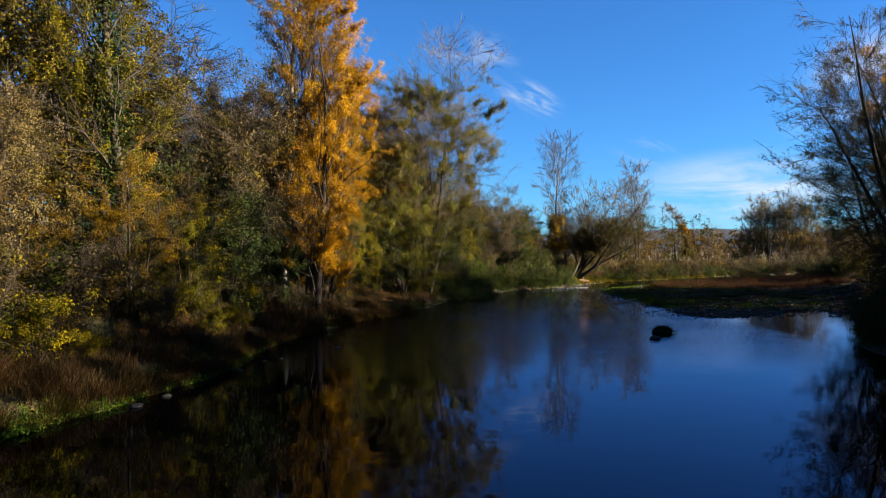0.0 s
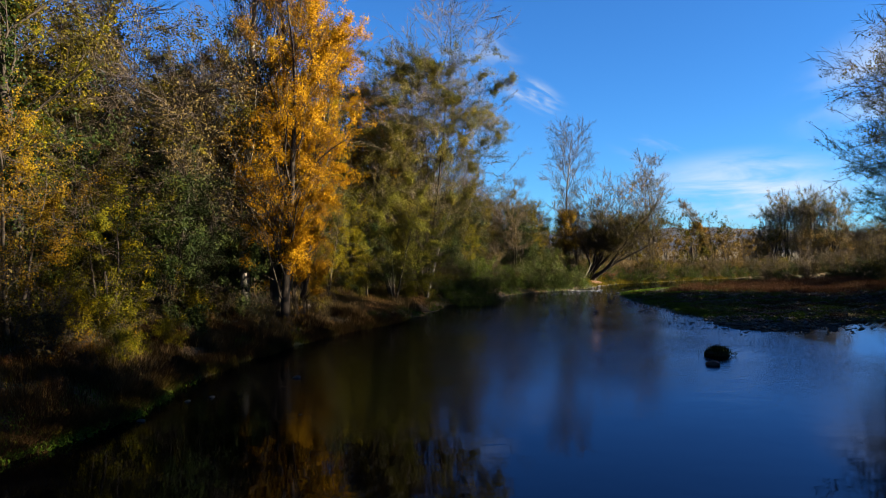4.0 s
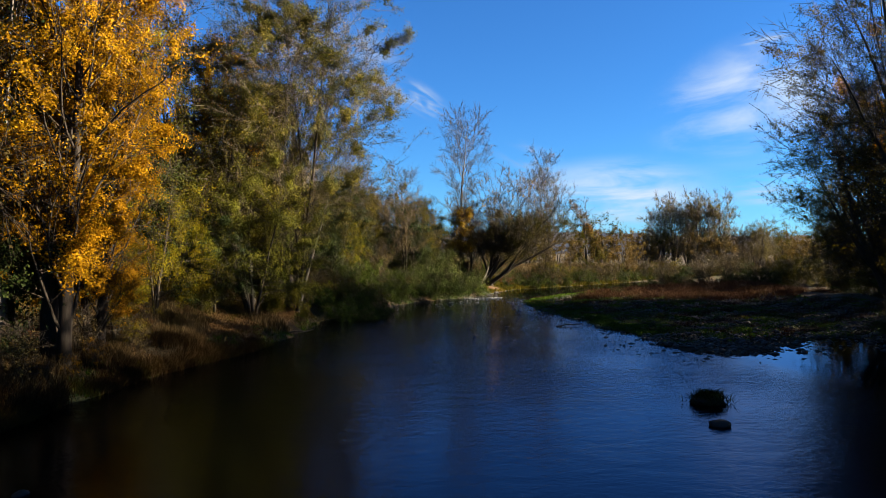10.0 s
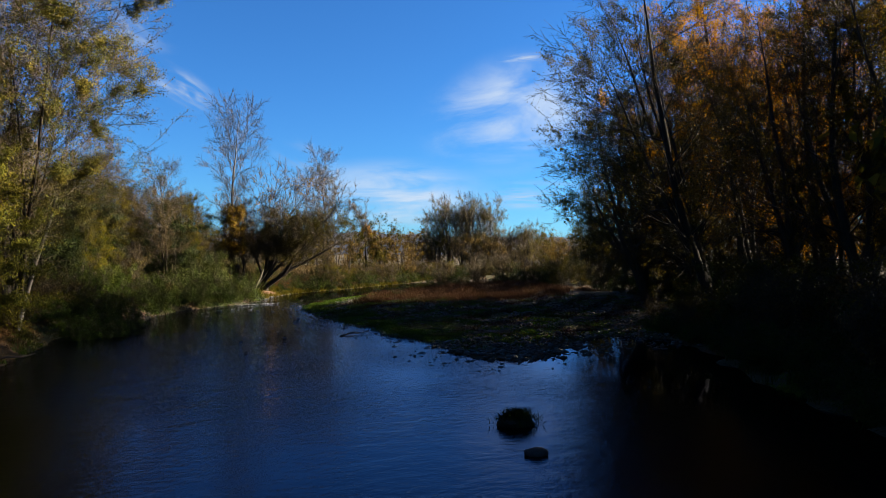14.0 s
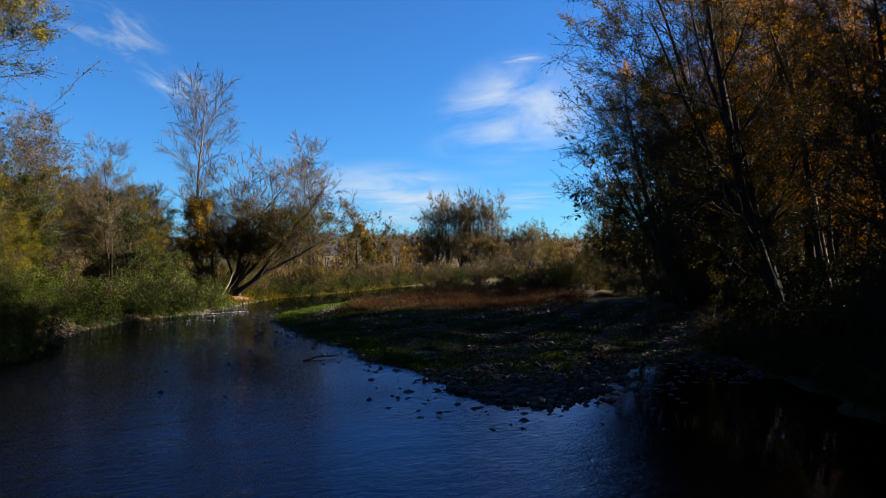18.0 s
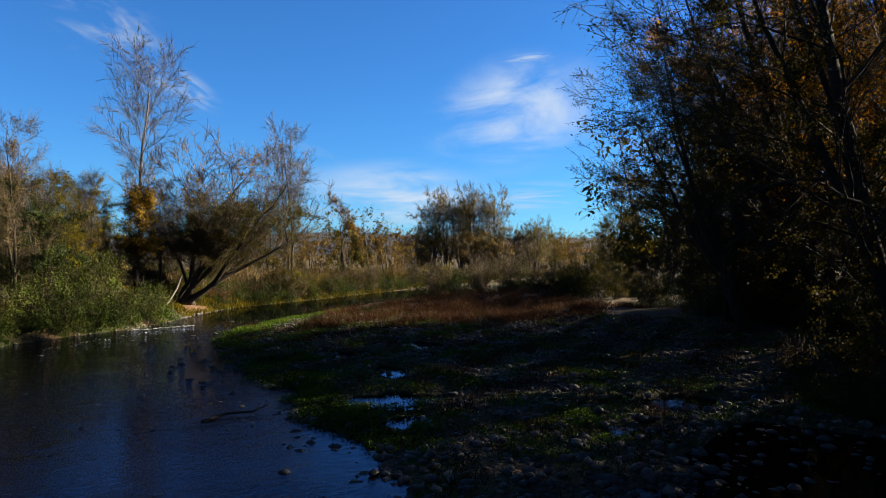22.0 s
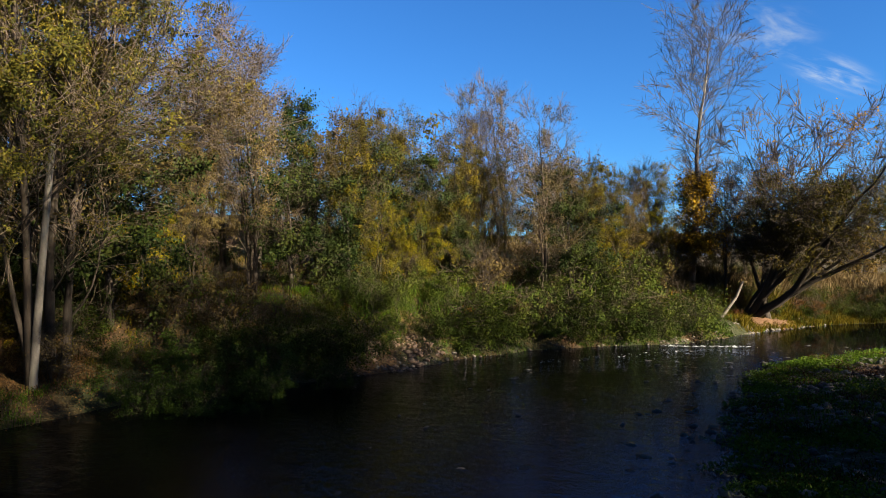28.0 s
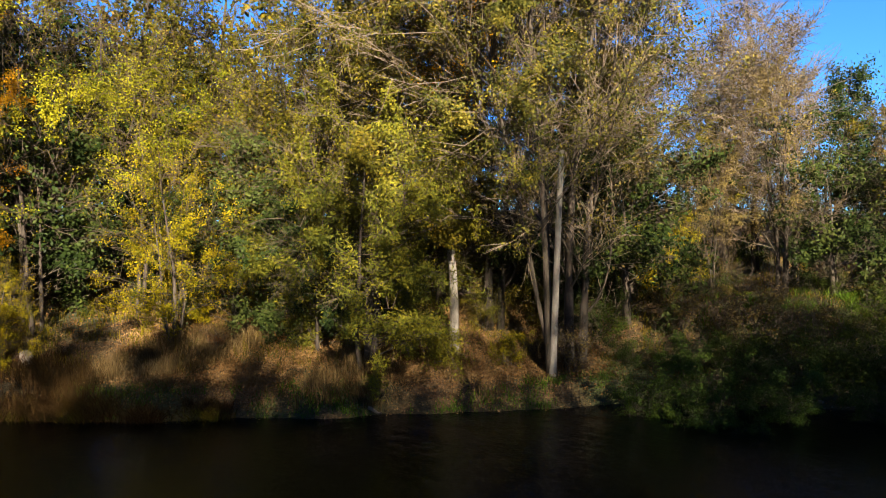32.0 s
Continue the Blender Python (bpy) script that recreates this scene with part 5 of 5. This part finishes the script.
for row in [(32.5, 11.5, 19, 12, -14, 1, 1.3, 0.34, 0.11), (22.0, 4.8, 22, 7.5, 0, 2, 1.8, 0.31, 0.11), (5.4, 13.0, 8.5, 3.4, 28, 3, 2.0, 0.42, 0.10),
            (0.5, 16.5, 11, 6.5, 15, 4, 1.6, 0.50, 0.09), (33.8, 15.9, 6, 1.2, -3, 5, 1.5, 0.46, 0.10), (34.5, 4.8, 13, 3.2, 0, 6, 2.4, 0.40, 0.10),
            (15.5, 7.5, 9, 4, 20, 7, 1.8, 0.50, 0.09), (45, 7, 16, 6, 0, 8, 2.0, 0.46, 0.095)]:
    cloud(*row)

# ---- small things ----
FOAM = noisy_mat("white_water", [(0.4, 0.42, 0.45), (0.7, 0.72, 0.75), (0.95, 0.95, 0.95)], 8, 0.6, 0.3)


def foam_at(rs, n):
    t = rs.uniform(0, 1, n)[:, None]
    p = np.where(rs.uniform(size=(n, 1)) < 0.75, np.array([[14.6, 94.0]]) * (1 - t) + np.array([[18.6, 95.6]]) * t, np.array([[9.4, 85.0]]) * (1 - t) + np.array([[15.5, 92.5]]) * t)
    return p + rs.normal(size=(n, 2)) * [0.35, 0.12]


frs = np.random.RandomState(61)
fp = foam_at(frs, 260)
fme = leaf_mesh("foam", np.column_stack([fp, frs.uniform(0.004, 0.02, len(fp))]) , 0.16, frs, droop=0.0, slim=0.7)
fco = np.empty(len(fme.vertices) * 3, np.float32)
fme.vertices.foreach_get("co", fco)
fco = fco.reshape(-1, 3)
fco[:, 2] = 0.008 + np.abs(fco[:, 2]) * 0.25
fme.vertices.foreach_set("co", fco.ravel())
fme.materials.append(FOAM)
tagged(new("river_foam", fme), "white foam where the riffle breaks", "foam", kind="stuff")


def stick(name, label, category, pts, r0, r1, material, x, y, z):
    w = Wood()
    w.tube(np.array(pts, float), r0, r1, 6)
    e = thing(name, label, category, Matrix.Translation((x, y, z)))
    link_part("stem", w.mesh("stem"), material, e)
    return e


stick("dead_branch", "pale dead branch leaning out of the bank", "branch", [(-1.6, -1.2, -0.2), (-0.6, -0.6, 1.2), (0.2, 0, 2.4), (0.6, 0.2, 3.4)], 0.14, 0.07, PALE, 17.8, 101.0, gz(17.8, 101.0))
stick("driftwood", "bleached stick lying on the cobbles", "driftwood", [(-0.9, 0, 0.08), (-0.3, 0.06, 0.14), (0.4, 0, 0.12), (1.0, -0.1, 0.1)], 0.05, 0.02, PALE, 24.2, 72.8, gz(24.2, 72.8))
stick("driftwood", "dark branch stranded in the shallows", "driftwood", [(-1.0, -0.3, 0.0), (-0.2, 0.1, 0.12), (0.6, 0.0, 0.1), (1.1, 0.3, 0.2)], 0.06, 0.02, BARK, 16.4, 65.3, 0.0)
stick("driftwood", "pale roots at the water's edge", "driftwood", [(-0.9, 0.1, 0.02), (-0.3, -0.05, 0.2), (0.4, 0.05, 0.16), (0.9, 0.0, 0.3)], 0.07, 0.03, PALE, -1.7, 62.2, 0.05)


stick("pale_trunk", "bare pale trunk leaning from the bank into the twigs", "tree trunk", [(0, 0, -0.3), (0.5, -0.2, 2.0), (1.0, -0.4, 4.0), (1.7, -0.7, 6.4), (2.0, -0.8, 7.6)], 0.14, 0.09, PALE, -2.2, 68.8, gz(-2.2, 68.8))
dead = stick("dead_tree", "pale dead tree leaning among the evergreens", "dead tree", [(-1.4, 0, -0.2), (-1.0, 0, 2.6), (-0.5, 0.1, 4.4), (0.5, 0.1, 5.8), (1.0, 0.2, 7.4), (1.3, 0.2, 8.6)], 0.16, 0.04, PALE, -12.4, 44.6, gz(-12.4, 44.6))
side = Wood()
side.tube(np.array([[0.4, 0.1, 5.65], [1.3, 0.0, 6.1], [2.2, -0.1, 6.3]]), 0.08, 0.02, 5)
side.tube(np.array([[-0.9, 0.0, 3.0], [0.0, -0.1, 3.3], [0.6, -0.2, 3.2]]), 0.06, 0.02, 5)
link_part("branch", side.mesh("branch"), PALE, dead)


def mast(x, y, tall):
    w = Wood()
    for sx, sy in ((-1, -1), (1, -1), (1, 1), (-1, 1)):
        w.tube(np.array([[sx * 0.9, sy * 0.9, 0], [sx * 0.5, sy * 0.5, tall * 0.5], [sx * 0.12, sy * 0.12, tall]]), 0.09, 0.06, 4)
    for i in range(9):
        a, b2 = 0.9 - 0.085 * i, 0.9 - 0.085 * (i + 1)
        z0, z1 = tall * i / 9.5, tall * (i + 1) / 9.5
        w.tube(np.array([[-a, -a, z0], [b2, -b2, z1]]), 0.05, 0.05, 3)
        w.tube(np.array([[a, a, z0], [-b2, b2, z1]]), 0.05, 0.05, 3)
    e = thing("lattice_mast", "grey steel lattice mast beyond the woods", "mast", Matrix.Translation((x, y, gz(x, y))))
    link_part("lattice", w.mesh("lattice"), STEEL, e)
    w2 = Wood()
    for z in (0.8, 0.9):
        w2.tube(np.array([[-1.8, 0, tall * z], [1.8, 0, tall * z]]), 0.06, 0.06, 4)
    link_part("crossarm", w2.mesh("crossarm"), STEEL, e)


STEEL = noisy_mat("galvanised_steel", [(0.16, 0.16, 0.17), (0.25, 0.25, 0.26), (0.34, 0.34, 0.35)], 3, 0.5, 0.1)
mast(84, 197, 15)


def house(x, y, turn, w, d, h, wall, roof, label):
    e = thing("house", label, "house", Matrix.Translation((x, y, gz(x, y))) @ Matrix.Rotation(radians(turn), 4, "Z"))

    def solid(name, verts, faces, mat, lab=""):
        me = bpy.data.meshes.new(name)
        me.from_pydata(verts, [], faces)
        return link_part(name, me, mat, e, lab)

    def block(name, x0, x1, y0, y1, z0, z1, mat, lab=""):
        v = [(a, b2, c2) for c2 in (z0, z1) for a, b2 in ((x0, y0), (x1, y0), (x1, y1), (x0, y1))]
        return solid(name, v, [(3, 2, 1, 0), (4, 5, 6, 7), (0, 1, 5, 4), (1, 2, 6, 5), (2, 3, 7, 6), (3, 0, 4, 7)], mat, lab)

    block("wall", -w / 2, w / 2, -d / 2, d / 2, 0, h, wall)
    o, t = 0.6, h + d * 0.28
    solid("roof", [(-w / 2 - o, -d / 2 - o, h - 0.1), (w / 2 + o, -d / 2 - o, h - 0.1), (w / 2 + o, d / 2 + o, h - 0.1), (-w / 2 - o, d / 2 + o, h - 0.1), (-w / 2 - o, 0, t), (w / 2 + o, 0, t)],
          [(0, 1, 5, 4), (2, 3, 4, 5), (0, 4, 3), (1, 2, 5), (3, 2, 1, 0)], roof, "red tiled roof")
    n = max(2, int(w / 4))
    for i in range(n):
        for z in (1.2, 4.0):
            if z + 1.4 < h:
                cx = -w / 2 + w * (i + 0.5) / n
                block("window", cx - 0.6, cx + 0.6, -d / 2 - 0.05, -d / 2 + 0.02, z, z + 1.4, PANE)


PLASTER = noisy_mat("pale_plaster", [(0.4, 0.36, 0.3), (0.6, 0.55, 0.47), (0.75, 0.7, 0.62)], 0.8, 0.9, 0.2)
ROOF = noisy_mat("red_roof_tiles", [(0.16, 0.05, 0.03), (0.28, 0.09, 0.05), (0.38, 0.15, 0.09)], 1.5, 0.9, 0.4)
PANE = noisy_mat("dark_window_glass", [(0.01, 0.012, 0.015), (0.02, 0.022, 0.026), (0.04, 0.042, 0.05)], 1, 0.1, 0.0, spec=0.5)
house(309, 446, -35, 20, 10, 6.5, PLASTER, ROOF, "distant cream house with a red roof")
house(334, 452, -30, 14, 9, 6.0, PLASTER, ROOF, "distant cream house with a red roof")

# pale gravel field beyond the thicket
fx, fy = np.meshgrid(np.linspace(-1, 1, 24), np.linspace(-1, 1, 12))
fz = 1.3 * (1 - smooth((np.hypot(fx, fy) - 0.5) / 0.5)) + 0.06 * wave(fx * 9, fy * 5, 2, 5)
fi = (np.arange(11)[:, None] * 24 + np.arange(23)).ravel()
bank_me = mesh_from("gravel_bank", np.column_stack([fx.ravel() * 9, fy.ravel() * 6, fz.ravel()]), np.stack([fi, fi + 1, fi + 25, fi + 24], 1))
GRAVEL = noisy_mat("pale_gravel", [(0.22, 0.18, 0.13), (0.4, 0.34, 0.26), (0.56, 0.49, 0.39)], 1.2, 0.95, 0.6)
bank_me.materials.append(GRAVEL)
gb = new("gravel_bank", bank_me)
gb.matrix_world = Matrix.Translation((82, 146, gz(82, 146) - 0.1))
tagged(gb, "pale heap of gravel beyond the thicket", "gravel bank")
